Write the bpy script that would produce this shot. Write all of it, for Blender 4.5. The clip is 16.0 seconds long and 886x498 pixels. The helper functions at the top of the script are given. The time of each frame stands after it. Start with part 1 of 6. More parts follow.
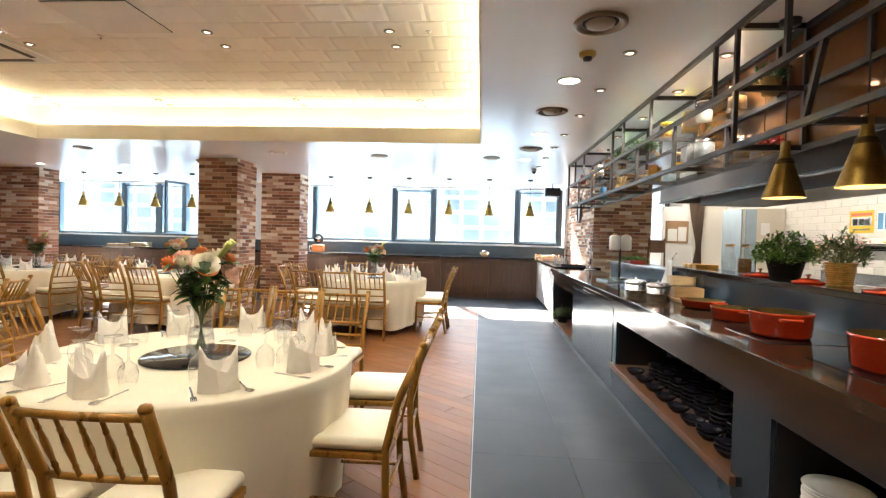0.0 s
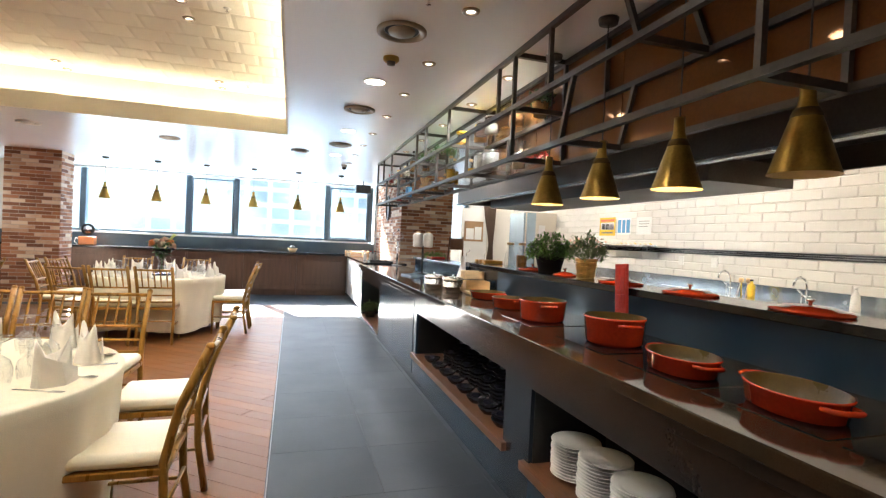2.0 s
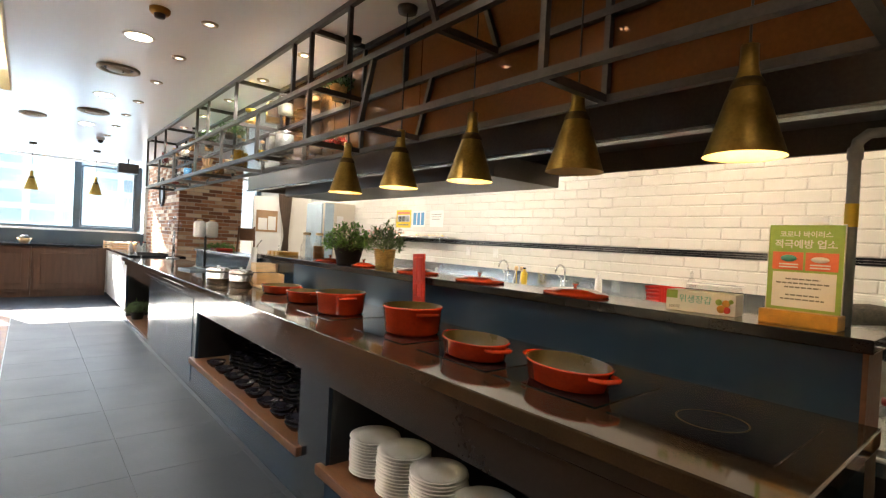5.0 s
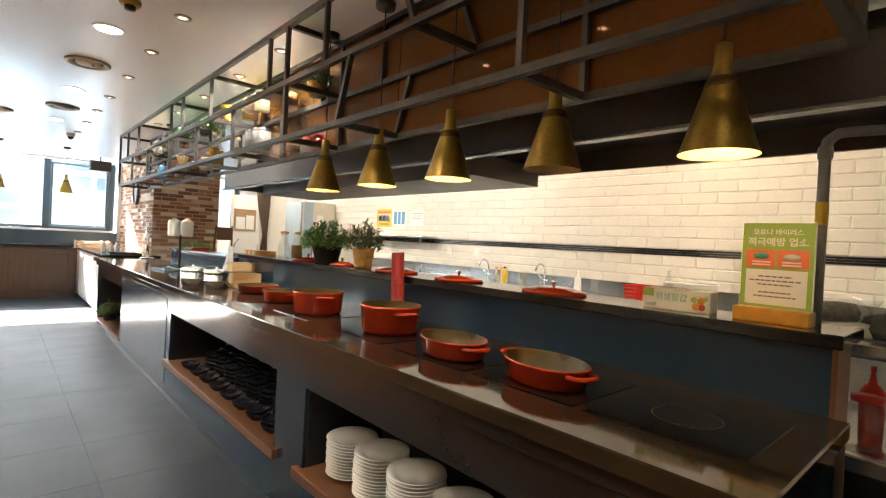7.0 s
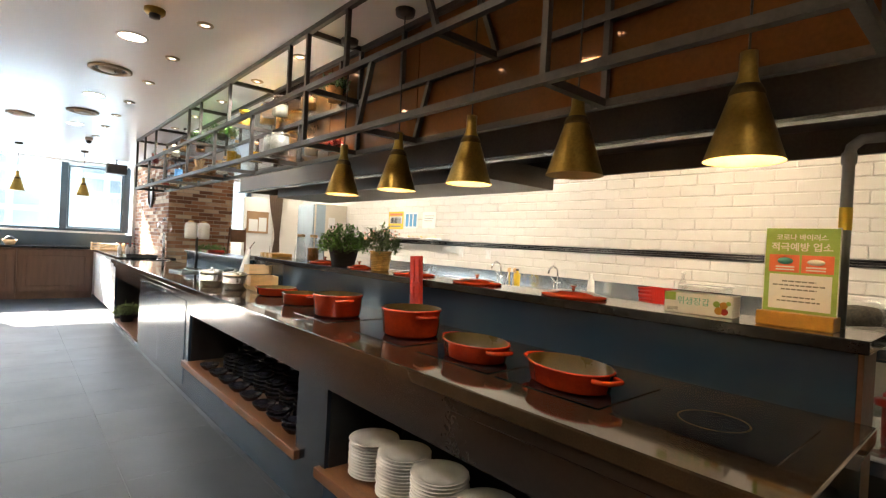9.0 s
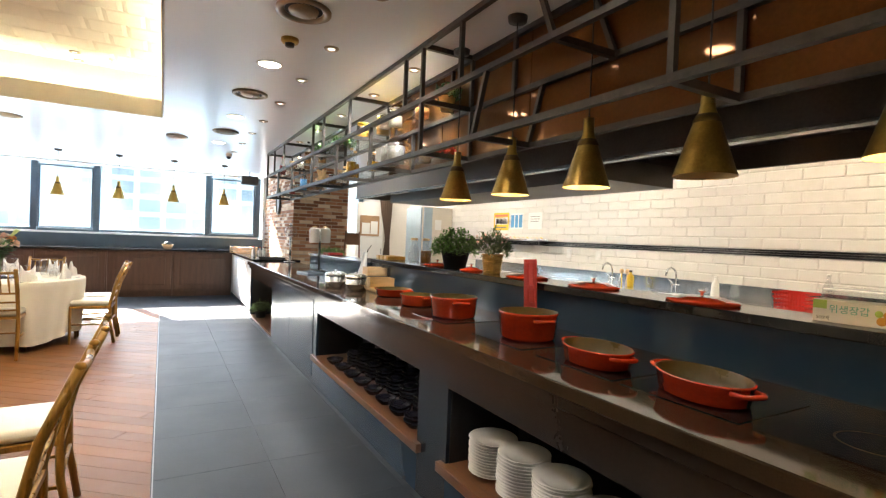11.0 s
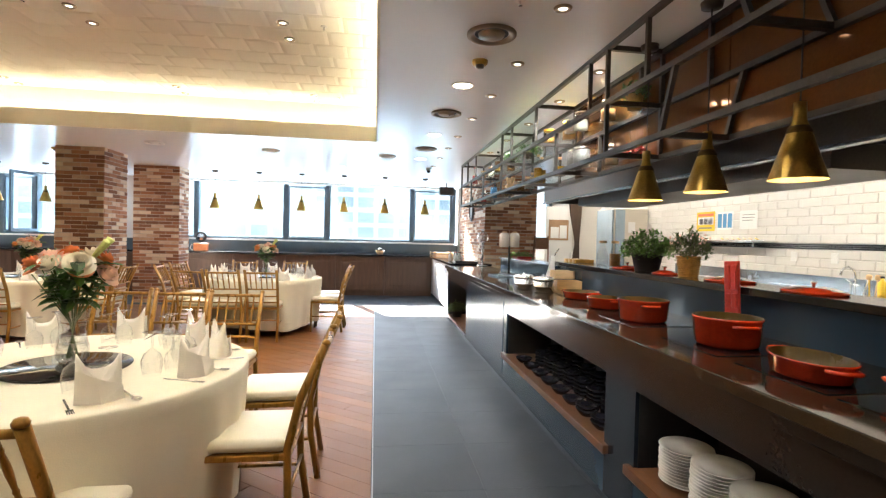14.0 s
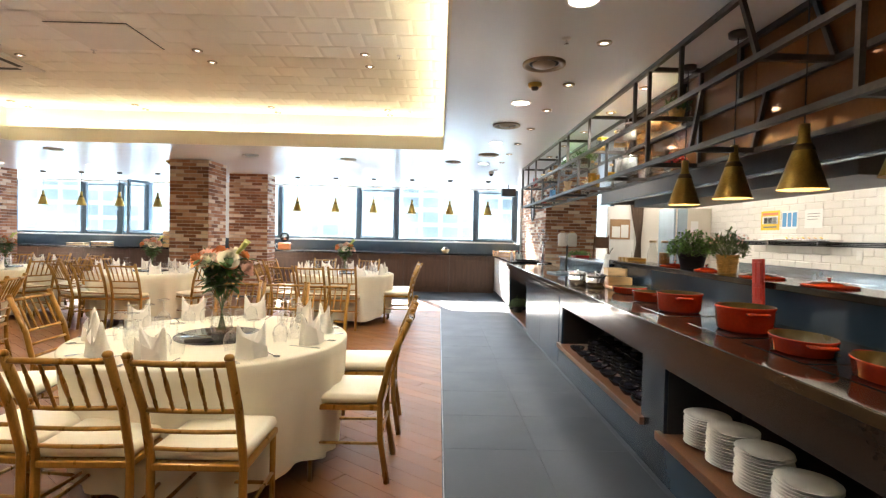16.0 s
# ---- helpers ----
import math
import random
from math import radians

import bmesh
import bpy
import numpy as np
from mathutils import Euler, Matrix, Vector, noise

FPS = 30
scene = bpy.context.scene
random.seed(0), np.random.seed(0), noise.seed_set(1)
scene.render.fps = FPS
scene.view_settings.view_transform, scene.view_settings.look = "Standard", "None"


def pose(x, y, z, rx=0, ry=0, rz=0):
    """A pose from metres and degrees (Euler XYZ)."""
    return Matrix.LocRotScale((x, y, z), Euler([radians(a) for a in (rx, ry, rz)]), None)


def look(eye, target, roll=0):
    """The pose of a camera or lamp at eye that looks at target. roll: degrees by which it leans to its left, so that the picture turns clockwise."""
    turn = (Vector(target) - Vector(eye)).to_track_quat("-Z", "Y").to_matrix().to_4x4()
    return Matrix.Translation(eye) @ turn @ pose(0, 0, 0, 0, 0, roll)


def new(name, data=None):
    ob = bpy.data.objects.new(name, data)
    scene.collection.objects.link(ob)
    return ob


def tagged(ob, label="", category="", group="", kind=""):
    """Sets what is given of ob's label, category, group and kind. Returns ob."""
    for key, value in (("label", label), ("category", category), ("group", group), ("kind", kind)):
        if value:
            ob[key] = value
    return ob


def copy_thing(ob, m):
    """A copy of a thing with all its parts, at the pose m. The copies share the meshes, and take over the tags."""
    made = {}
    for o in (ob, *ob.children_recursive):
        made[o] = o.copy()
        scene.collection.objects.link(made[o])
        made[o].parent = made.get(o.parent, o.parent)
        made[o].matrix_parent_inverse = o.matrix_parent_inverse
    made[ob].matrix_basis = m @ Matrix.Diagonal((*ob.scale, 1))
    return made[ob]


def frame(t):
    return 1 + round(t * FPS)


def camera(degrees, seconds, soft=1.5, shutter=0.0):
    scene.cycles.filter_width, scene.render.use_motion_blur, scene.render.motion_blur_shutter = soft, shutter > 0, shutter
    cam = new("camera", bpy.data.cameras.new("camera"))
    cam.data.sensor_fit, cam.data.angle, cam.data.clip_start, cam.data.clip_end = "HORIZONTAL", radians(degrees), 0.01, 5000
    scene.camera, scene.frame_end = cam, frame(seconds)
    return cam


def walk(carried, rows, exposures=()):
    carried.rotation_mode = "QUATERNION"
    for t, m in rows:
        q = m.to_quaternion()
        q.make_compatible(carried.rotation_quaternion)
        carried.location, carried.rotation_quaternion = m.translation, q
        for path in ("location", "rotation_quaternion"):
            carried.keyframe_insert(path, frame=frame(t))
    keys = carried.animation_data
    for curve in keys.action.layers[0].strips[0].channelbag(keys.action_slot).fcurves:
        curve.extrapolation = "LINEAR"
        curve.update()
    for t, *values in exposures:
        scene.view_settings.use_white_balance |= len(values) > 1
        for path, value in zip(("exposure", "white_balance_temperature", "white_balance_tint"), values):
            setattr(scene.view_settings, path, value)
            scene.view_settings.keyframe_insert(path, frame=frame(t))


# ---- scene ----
cam = camera(83.4, 16.0, soft=1.25)
PATH = [
    (0, (0.015, 1.095, 1.355), (-0.137, 3.089, 1.311), 1.53),
    (0.5, (0.044, 1.065, 1.353), (-0.015, 3.064, 1.311), 1.73),
    (1, (0.053, 1.042, 1.355), (0.176, 3.037, 1.315), 1.96),
    (1.5, (0.063, 1.028, 1.357), (0.408, 2.997, 1.320), 2.28),
    (2, (0.074, 1.041, 1.354), (0.657, 2.954, 1.322), 2.65),
    (2.5, (0.096, 1.080, 1.348), (0.891, 2.915, 1.320), 2.84),
    (3, (0.107, 1.106, 1.351), (1.056, 2.867, 1.321), 2.76),
    (3.5, (0.117, 1.124, 1.347), (1.178, 2.819, 1.321), 2.83),
    (4, (0.119, 1.139, 1.340), (1.274, 2.772, 1.320), 3.08),
    (4.5, (0.130, 1.146, 1.346), (1.356, 2.726, 1.320), 2.92),
    (4.7, (0.133, 1.157, 1.342), (1.387, 2.714, 1.317), 3.04),
    (7, (0.162, 1.163, 1.334), (1.500, 2.649, 1.313), 3.02),
    (7.5, (0.158, 1.168, 1.337), (1.505, 2.646, 1.316), 3.00),
    (8, (0.143, 1.177, 1.341), (1.492, 2.653, 1.319), 2.93),
    (8.2, (0.136, 1.185, 1.340), (1.485, 2.661, 1.319), 2.97),
    (10.3, (0.030, 1.172, 1.353), (1.169, 2.816, 1.329), 2.82),
    (10.5, (0.021, 1.175, 1.355), (1.120, 2.845, 1.327), 2.75),
    (11, (0.009, 1.178, 1.363), (0.992, 2.920, 1.326), 2.37),
    (11.5, (-0.003, 1.176, 1.365), (0.860, 2.980, 1.324), 2.11),
    (12, (-0.010, 1.167, 1.363), (0.739, 3.021, 1.321), 1.95),
    (12.5, (-0.009, 1.152, 1.364), (0.629, 3.046, 1.321), 1.75),
    (13, (-0.009, 1.126, 1.362), (0.522, 3.054, 1.319), 1.62),
    (13.5, (-0.001, 1.093, 1.354), (0.404, 3.051, 1.314), 1.52),
    (14, (-0.016, 1.023, 1.353), (0.254, 3.004, 1.311), 1.42),
    (14.5, (-0.032, 0.909, 1.361), (0.144, 2.901, 1.316), 1.33),
    (15, (-0.044, 0.765, 1.368), (0.058, 2.762, 1.321), 1.28),
    (15.5, (-0.058, 0.619, 1.375), (-0.002, 2.618, 1.325), 1.27),
    (16, (-0.058, 0.460, 1.367), (-0.042, 2.459, 1.315), 1.26),
]
EXPOSURES = [(0, 3.5, 6500, 10), (1.2, 3.5, 6400, 10), (2.5, 3.5, 6150, 10), (4.5, 3.55, 6550, 10), (7, 3.62, 6850, 10), (8.2, 3.62, 6850, 10),
             (10.5, 3.55, 6500, 10), (11.5, 3.52, 6450, 10), (13, 3.5, 6250, 10), (15, 3.5, 6450, 10), (16, 3.5, 6500, 10)]
walk(cam, [(t, look(e, a, r)) for t, e, a, r in PATH], EXPOSURES)

# ---- world, sun, exposure ----
world = bpy.data.worlds.new("world")
scene.world = world
world.use_nodes = True
wn = world.node_tree.nodes
sky = wn.new("ShaderNodeTexSky")
sky.sky_type = "NISHITA"
sky.sun_disc = False
sky.sun_elevation = radians(30)
sky.sun_rotation = radians(-19)
world.node_tree.links.new(sky.outputs[0], wn["Background"].inputs[0])
wn["Background"].inputs[1].default_value = 0.15
sun = new("sun", bpy.data.lights.new("sun", "SUN"))
sun.data.energy, sun.data.angle, sun.data.color = 5.0, radians(0.6), (1.0, 0.95, 0.86)
sun.matrix_world = look((-4, 24, 10), (-4 + 0.35, 23, 10 - 0.61))


def lamp(kind, at, power, col, size=0.1, angle=120, blend=0.6, to=None):
    """A real lamp of the place."""
    ob = new("lamp", bpy.data.lights.new("lamp", kind))
    ob.data.energy, ob.data.color = power, col
    if kind == "SPOT":
        ob.data.spot_size, ob.data.spot_blend, ob.data.shadow_soft_size = radians(angle), blend, size
    elif kind == "AREA":
        ob.data.shape, ob.data.size, ob.data.size_y = "RECTANGLE", size, 0.12
    else:
        ob.data.shadow_soft_size = size
    ob.matrix_world = look(at, to or (at[0], at[1] + 0.001, at[2] - 1))
    return ob


WARM, NEUTRAL = (1.0, 0.93, 0.82), (1.0, 0.97, 0.93)
for lx in (-0.82, -2.40, -4.30, -6.0):
    for ly in (-1.2, 0.9, 3.2, 5.35, 6.7) if lx < -1 else (-1.2, 0.9, 3.2, 5.35, 6.7):
        lamp("SPOT", (lx, ly, 3.07), 8.4 if ly > 1 else 5.5, WARM, 0.05, 120)
for ly in (3.05, 5.04, 7.01, 8.87):
    lamp("SPOT", (0.66, ly, 2.585), 4.2, NEUTRAL, 0.07, 104)
for ly in (4.5, 5.3, 6.2, 7.1, 8.0):
    lamp("SPOT", (1.58, ly, 2.57), 6, NEUTRAL, 0.04, 135)
for lx in (-8.6, -4.9, -2.32, -0.64):
    lamp("SPOT", (lx, 10.2, 2.585), 5.5, NEUTRAL, 0.06, 140)
for ly in (1.70, 2.83, 3.395, 3.98):
    lamp("POINT", (1.67, ly, 1.675), 0.42, (1.0, 0.80, 0.55), 0.03)
for ly, lw in ((-2.0, 0.5), (0.5, 0.7), (3.0, 1.7), (5.5, 2.1), (8.0, 2.6), (10.4, 2.6)):
    lamp("AREA", (3.75, ly, 2.55), lw, (1.0, 0.90, 0.76) if ly > 4 else (1.0, 0.80, 0.57), 1.2, to=(5.0, ly, 1.4))

# area lamps added outside the windows, standing in for sky light off sunlit sills
for lx, lw in ((-6.0, 11.0), (0.7, 2.2)):
    sill = new("lamp", bpy.data.lights.new("lamp", "AREA"))
    sill.data.energy, sill.data.color = 5.2 * lw, (0.60, 0.82, 1.0)
    sill.data.shape, sill.data.size, sill.data.size_y = "RECTANGLE", lw, 0.5
    sill.matrix_world = pose(lx, 13.66, 1.24, 200)


# ---- materials ----
def shade(name, build):
    m = bpy.data.materials.new(name)
    m.use_nodes = True
    nt = m.node_tree
    b = nt.nodes["Principled BSDF"]
    build(nt, b)
    return m


def nd(nt, kind, **inputs):
    n = nt.nodes.new("ShaderNode" + kind)
    for k, v in inputs.items():
        n.inputs[k.replace("_", " ")].default_value = v
    return n


def mat(name, col, rough=0.5, metal=0.0, var=0.15, scale=4.0, fine=70.0, bump=0.08, rnd=0.0, coat=0.0, stretch=(1, 1, 1), trans=0.0, ior=1.45, sss=0.0, rvar=0.12):
    """A surface with broad and fine variation of tone and gloss."""
    def build(nt, b):
        L = nt.links.new
        tc = nt.nodes.new("ShaderNodeTexCoord")
        mp = nd(nt, "Mapping", Scale=stretch)
        L(tc.outputs["Object"], mp.inputs[0])
        n1 = nd(nt, "TexNoise", Scale=scale, Detail=4.0)
        n2 = nd(nt, "TexNoise", Scale=fine, Detail=3.0)
        L(mp.outputs[0], n1.inputs["Vector"])
        L(mp.outputs[0], n2.inputs["Vector"])
        mixn = nt.nodes.new("ShaderNodeMix")
        mixn.inputs[0].default_value = 0.4
        L(n1.outputs[0], mixn.inputs[2])
        L(n2.outputs[0], mixn.inputs[3])
        value = mixn.outputs[0]
        if rnd:
            oi = nt.nodes.new("ShaderNodeObjectInfo")
            ge = nt.nodes.new("ShaderNodeNewGeometry")
            ad = nt.nodes.new("ShaderNodeMath")
            L(oi.outputs["Random"], ad.inputs[0])
            L(ge.outputs["Random Per Island"], ad.inputs[1])
            fr = nt.nodes.new("ShaderNodeMath")
            fr.operation = "FRACT"
            L(ad.outputs[0], fr.inputs[0])
            mx = nt.nodes.new("ShaderNodeMix")
            mx.inputs[0].default_value = rnd
            L(value, mx.inputs[2])
            L(fr.outputs[0], mx.inputs[3])
            value = mx.outputs[0]
        ramp = nt.nodes.new("ShaderNodeValToRGB")
        e = ramp.color_ramp.elements
        e[0].position, e[1].position = (0.3, 0.7) if not rnd else (0.15, 0.85)
        lo = tuple(max(0, c * (1 - var)) for c in col)
        hi = tuple(min(1, c * (1 + var)) for c in col)
        e[0].color, e[1].color = (*lo, 1), (*hi, 1)
        L(value, ramp.inputs[0])
        L(ramp.outputs[0], b.inputs["Base Color"])
        mr = nd(nt, "MapRange")
        mr.inputs[3].default_value, mr.inputs[4].default_value = max(0.02, rough - rvar), min(1, rough + rvar)
        L(n1.outputs[0], mr.inputs[0])
        L(mr.outputs[0], b.inputs["Roughness"])
        b.inputs["Metallic"].default_value = metal
        b.inputs["Coat Weight"].default_value = coat
        b.inputs["Coat Roughness"].default_value = 0.08
        b.inputs["Transmission Weight"].default_value = trans
        b.inputs["IOR"].default_value = ior
        b.inputs["Subsurface Weight"].default_value = sss
        if bump:
            bp = nd(nt, "Bump", Strength=bump, Distance=0.01)
            L(n2.outputs[0], bp.inputs["Height"])
            L(bp.outputs[0], b.inputs["Normal"])
    return shade(name, build)


def glow(name, col, strength):
    def build(nt, b):
        b.inputs["Base Color"].default_value = (*col, 1)
        b.inputs["Emission Color"].default_value = (*col, 1)
        b.inputs["Emission Strength"].default_value = strength
    return shade(name, build)


def pane_mat(name, tint, gloss=0.08, rough=0.0, edge=0.55, power=4.0):
    """Thin clear or tinted sheet: lets light straight through, with a little gloss."""
    def build(nt, b):
        L = nt.links.new
        tr = nd(nt, "BsdfTransparent", Color=(*tint, 1))
        gl = nd(nt, "BsdfGlossy", Roughness=rough)
        fr = nd(nt, "LayerWeight", Blend=0.5)
        pw = nt.nodes.new("ShaderNodeMath")
        pw.operation = "POWER"
        pw.inputs[1].default_value = power
        L(fr.outputs["Facing"], pw.inputs[0])
        mul = nt.nodes.new("ShaderNodeMath")
        mul.operation = "MULTIPLY_ADD"
        mul.inputs[1].default_value = edge
        mul.inputs[2].default_value = gloss
        L(pw.outputs[0], mul.inputs[0])
        mx = nt.nodes.new("ShaderNodeMixShader")
        L(mul.outputs[0], mx.inputs[0])
        L(tr.outputs[0], mx.inputs[1])
        L(gl.outputs[0], mx.inputs[2])
        L(mx.outputs[0], nt.nodes["Material Output"].inputs[0])
    return shade(name, build)


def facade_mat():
    """Pale overexposed street front far outside, its sunlight painted in as emission."""
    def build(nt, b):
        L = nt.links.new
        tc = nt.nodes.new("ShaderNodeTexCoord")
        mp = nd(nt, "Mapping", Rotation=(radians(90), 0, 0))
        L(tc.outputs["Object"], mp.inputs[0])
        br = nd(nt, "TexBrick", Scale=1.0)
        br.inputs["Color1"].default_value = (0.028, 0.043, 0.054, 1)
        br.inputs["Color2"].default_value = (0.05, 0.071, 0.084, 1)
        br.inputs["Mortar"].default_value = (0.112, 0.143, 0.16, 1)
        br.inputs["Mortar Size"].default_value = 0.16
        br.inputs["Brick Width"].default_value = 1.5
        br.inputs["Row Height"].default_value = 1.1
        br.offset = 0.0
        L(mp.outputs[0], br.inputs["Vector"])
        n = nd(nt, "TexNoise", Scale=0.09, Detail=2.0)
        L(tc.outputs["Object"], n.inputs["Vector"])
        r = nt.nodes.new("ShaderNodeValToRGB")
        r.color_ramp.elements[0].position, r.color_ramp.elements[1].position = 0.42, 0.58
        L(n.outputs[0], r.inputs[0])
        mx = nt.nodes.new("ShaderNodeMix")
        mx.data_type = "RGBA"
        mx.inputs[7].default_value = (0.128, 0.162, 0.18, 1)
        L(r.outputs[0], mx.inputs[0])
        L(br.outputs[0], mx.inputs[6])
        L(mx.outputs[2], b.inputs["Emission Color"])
        b.inputs["Emission Strength"].default_value = FACADE_GLOW
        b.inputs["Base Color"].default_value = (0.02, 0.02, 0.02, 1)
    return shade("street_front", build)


FACADE_GLOW = 1.02
M_ceil = mat("satin_ceiling_paint", (0.88, 0.91, 0.94), 0.26, var=0.02, scale=0.6, bump=0.0, rvar=0.03, ior=1.65)
M_raised = mat("ceiling_panel", (0.88, 0.85, 0.76), 0.5, var=0.06, scale=3, bump=0.03, rnd=0.5)
M_lip = mat("cove_paint", (0.80, 0.76, 0.66), 0.6, var=0.04, bump=0.02)
M_white = mat("white_paint", (0.78, 0.77, 0.74), 0.55, var=0.05, bump=0.03)
M_grout = mat("mortar", (0.56, 0.48, 0.41), 0.9, var=0.2, fine=150, bump=0.3)
M_tgrout = mat("tile_grout", (0.74, 0.71, 0.65), 0.8, var=0.1)
def brick_mat():
    m = mat("old_brick", (0.4, 0.22, 0.14), 0.85, var=0.6, scale=9, fine=110, bump=0.5, rnd=0.75)
    for n in m.node_tree.nodes:
        if n.type == "VALTORGB":
            cr = n.color_ramp
            cr.elements[0].position, cr.elements[0].color = 0.15, (0.20, 0.095, 0.055, 1)
            cr.elements[1].position, cr.elements[1].color = 0.80, (0.76, 0.64, 0.50, 1)
            for p_, c_ in ((0.4, (0.36, 0.165, 0.085, 1)), (0.58, (0.46, 0.23, 0.13, 1)), (0.69, (0.54, 0.35, 0.23, 1))):
                e_ = cr.elements.new(p_)
                e_.color = c_
    return m


M_brick = brick_mat()
M_plank = mat("oak_plank", (0.17, 0.064, 0.014), 0.5, var=0.24, scale=3, fine=40, bump=0.06, rnd=0.5, stretch=(0.25, 2.2, 1))
M_ftile = mat("slate_floor_tile", (0.020, 0.026, 0.034), 0.56, var=0.14, scale=2.2, fine=60, bump=0.06, rnd=0.25)
M_fgrout = mat("floor_joint", (0.034, 0.046, 0.06), 0.8)
M_wtile = mat("glazed_white_tile", (0.75, 0.72, 0.67), 0.14, var=0.05, scale=2, fine=20, bump=0.02, rnd=0.4)
M_btile = mat("black_pencil_tile", (0.012, 0.012, 0.014), 0.2, var=0.2)
M_frame = mat("window_frame_metal", (0.085, 0.12, 0.15), 0.4, 0.3, var=0.15, bump=0.02)
M_pane = pane_mat("window_pane", (0.97, 0.99, 1.0), 0.04)
M_shelfglass = pane_mat("shelf_glass", (0.93, 0.95, 0.94), 0.05, edge=0.16)
M_clear = pane_mat("clear_acrylic", (0.93, 0.94, 0.94), 0.10)
M_crystal = pane_mat("thin_clear_glass", (0.97, 0.975, 0.975), 0.09, 0.05, edge=0.6, power=2.2)
M_wood_side = mat("walnut_panel", (0.105, 0.058, 0.038), 0.42, var=0.3, scale=3, fine=60, bump=0.05, stretch=(6, 6, 0.7))
M_black = mat("black_stone_top", (0.012, 0.013, 0.015), 0.12, var=0.3, scale=12, fine=200, bump=0.0, rvar=0.04)
M_top = mat("brown_black_stone_top", (0.034, 0.022, 0.013), 0.075, var=0.3, scale=5, fine=200, bump=0.0, rvar=0.03)
M_blue = mat("blue_grey_lacquer", (0.022, 0.044, 0.074), 0.2, 0.0, var=0.03, scale=1.2, fine=60, bump=0.0, rvar=0.0)
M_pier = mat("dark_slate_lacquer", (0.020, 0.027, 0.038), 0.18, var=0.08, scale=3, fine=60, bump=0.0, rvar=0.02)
M_apron = mat("dark_brown_lacquer", (0.020, 0.017, 0.016), 0.17, var=0.12, scale=3, fine=60, bump=0.0, rvar=0.03)
M_dark = mat("dark_inside", (0.018, 0.018, 0.02), 0.5)
M_ledge = mat("walnut_ledge", (0.135, 0.058, 0.025), 0.4, var=0.35, scale=5, fine=50, bump=0.08, stretch=(8, 0.8, 8))
M_iron = mat("black_iron", (0.065, 0.057, 0.05), 0.42, 0.4, var=0.3, scale=15, bump=0.05)
M_hood = mat("dark_hood_steel", (0.155, 0.13, 0.112), 0.36, 0.3, var=0.25, scale=2, bump=0.02)
M_bronze = mat("bronze_glass", (0.17, 0.066, 0.014), 0.06, 0.4, var=0.25, scale=1.2, bump=0.0, rvar=0.03)
M_brass = mat("aged_brass", (0.38, 0.25, 0.06), 0.40, 0.9, var=0.35, scale=9, fine=90, bump=0.05)
M_oldbrass = mat("tarnished_brass", (0.12, 0.075, 0.02), 0.5, 0.8, var=0.4, scale=20, bump=0.05)
M_brass_in = mat("brass_inside", (0.76, 0.58, 0.30), 0.45, 0.3, var=0.1)
M_steel = mat("brushed_steel", (0.74, 0.73, 0.71), 0.24, 1.0, var=0.12, scale=3, fine=90, bump=0.01, stretch=(1, 0.4, 8))
M_splash = mat("dull_steel_sheet", (0.40, 0.43, 0.46), 0.24, 0.9, var=0.15, scale=3, bump=0.01)
M_chrome = mat("chrome", (0.75, 0.75, 0.75), 0.08, 1.0, var=0.05, bump=0.0, rvar=0.03)
M_cloth = mat("ivory_tablecloth", (0.76, 0.69, 0.53), 0.85, var=0.05, scale=5, fine=260, bump=0.12, sss=0.0)
M_napkin = mat("ivory_napkin", (0.80, 0.75, 0.66), 0.85, var=0.05, scale=20, fine=400, bump=0.15)
M_cushion = mat("ivory_vinyl_cushion", (0.76, 0.69, 0.52), 0.4, var=0.06, scale=9, fine=200, bump=0.06)
M_gold = mat("gold_varnished_wood", (0.32, 0.16, 0.026), 0.3, 0.25, var=0.3, scale=8, fine=60, bump=0.06, stretch=(3, 3, 0.6))
M_disc = mat("black_mirror_turntable", (0.012, 0.011, 0.012), 0.05, var=0.2, bump=0.0, rvar=0.02)
M_glass = mat("drinking_glass", (0.95, 0.97, 0.97), 0.02, var=0.02, bump=0.0, trans=1.0, rvar=0.01)
M_red = mat("red_enamel", (0.50, 0.042, 0.010), 0.16, var=0.22, scale=5, bump=0.01, coat=0.5)
M_redin = mat("sand_enamel_inside", (0.095, 0.066, 0.016), 0.3, var=0.2, scale=6)
M_redpaint = mat("red_painted_wood", (0.42, 0.03, 0.018), 0.4, var=0.3, scale=12, bump=0.1)
M_pale = mat("pale_wood", (0.72, 0.50, 0.26), 0.5, var=0.2, scale=4, fine=60, bump=0.05, stretch=(6, 0.8, 6))
M_leaf = mat("green_leaf", (0.14, 0.31, 0.06), 0.5, var=0.6, scale=20, rnd=0.7, bump=0.05)
M_dkleaf = mat("dark_leaf", (0.06, 0.15, 0.028), 0.45, var=0.6, scale=20, rnd=0.7, bump=0.05)
M_leaf2 = mat("grey_green_leaf", (0.14, 0.20, 0.08), 0.6, var=0.5, scale=20, rnd=0.7, bump=0.05)
M_stem = mat("plant_stem", (0.09, 0.13, 0.04), 0.6)
M_peach = mat("peach_petal", (0.85, 0.56, 0.44), 0.6, var=0.18, scale=25, rnd=0.5)
M_orange = mat("orange_petal", (0.85, 0.30, 0.11), 0.6, var=0.2, scale=25, rnd=0.5)
M_cream = mat("cream_petal", (0.86, 0.80, 0.66), 0.6, var=0.12, scale=25, rnd=0.5)
M_lily = mat("lily_bud", (0.62, 0.66, 0.20), 0.5, var=0.25, scale=15)
M_soil = mat("black_plastic_pot", (0.03, 0.026, 0.025), 0.5)
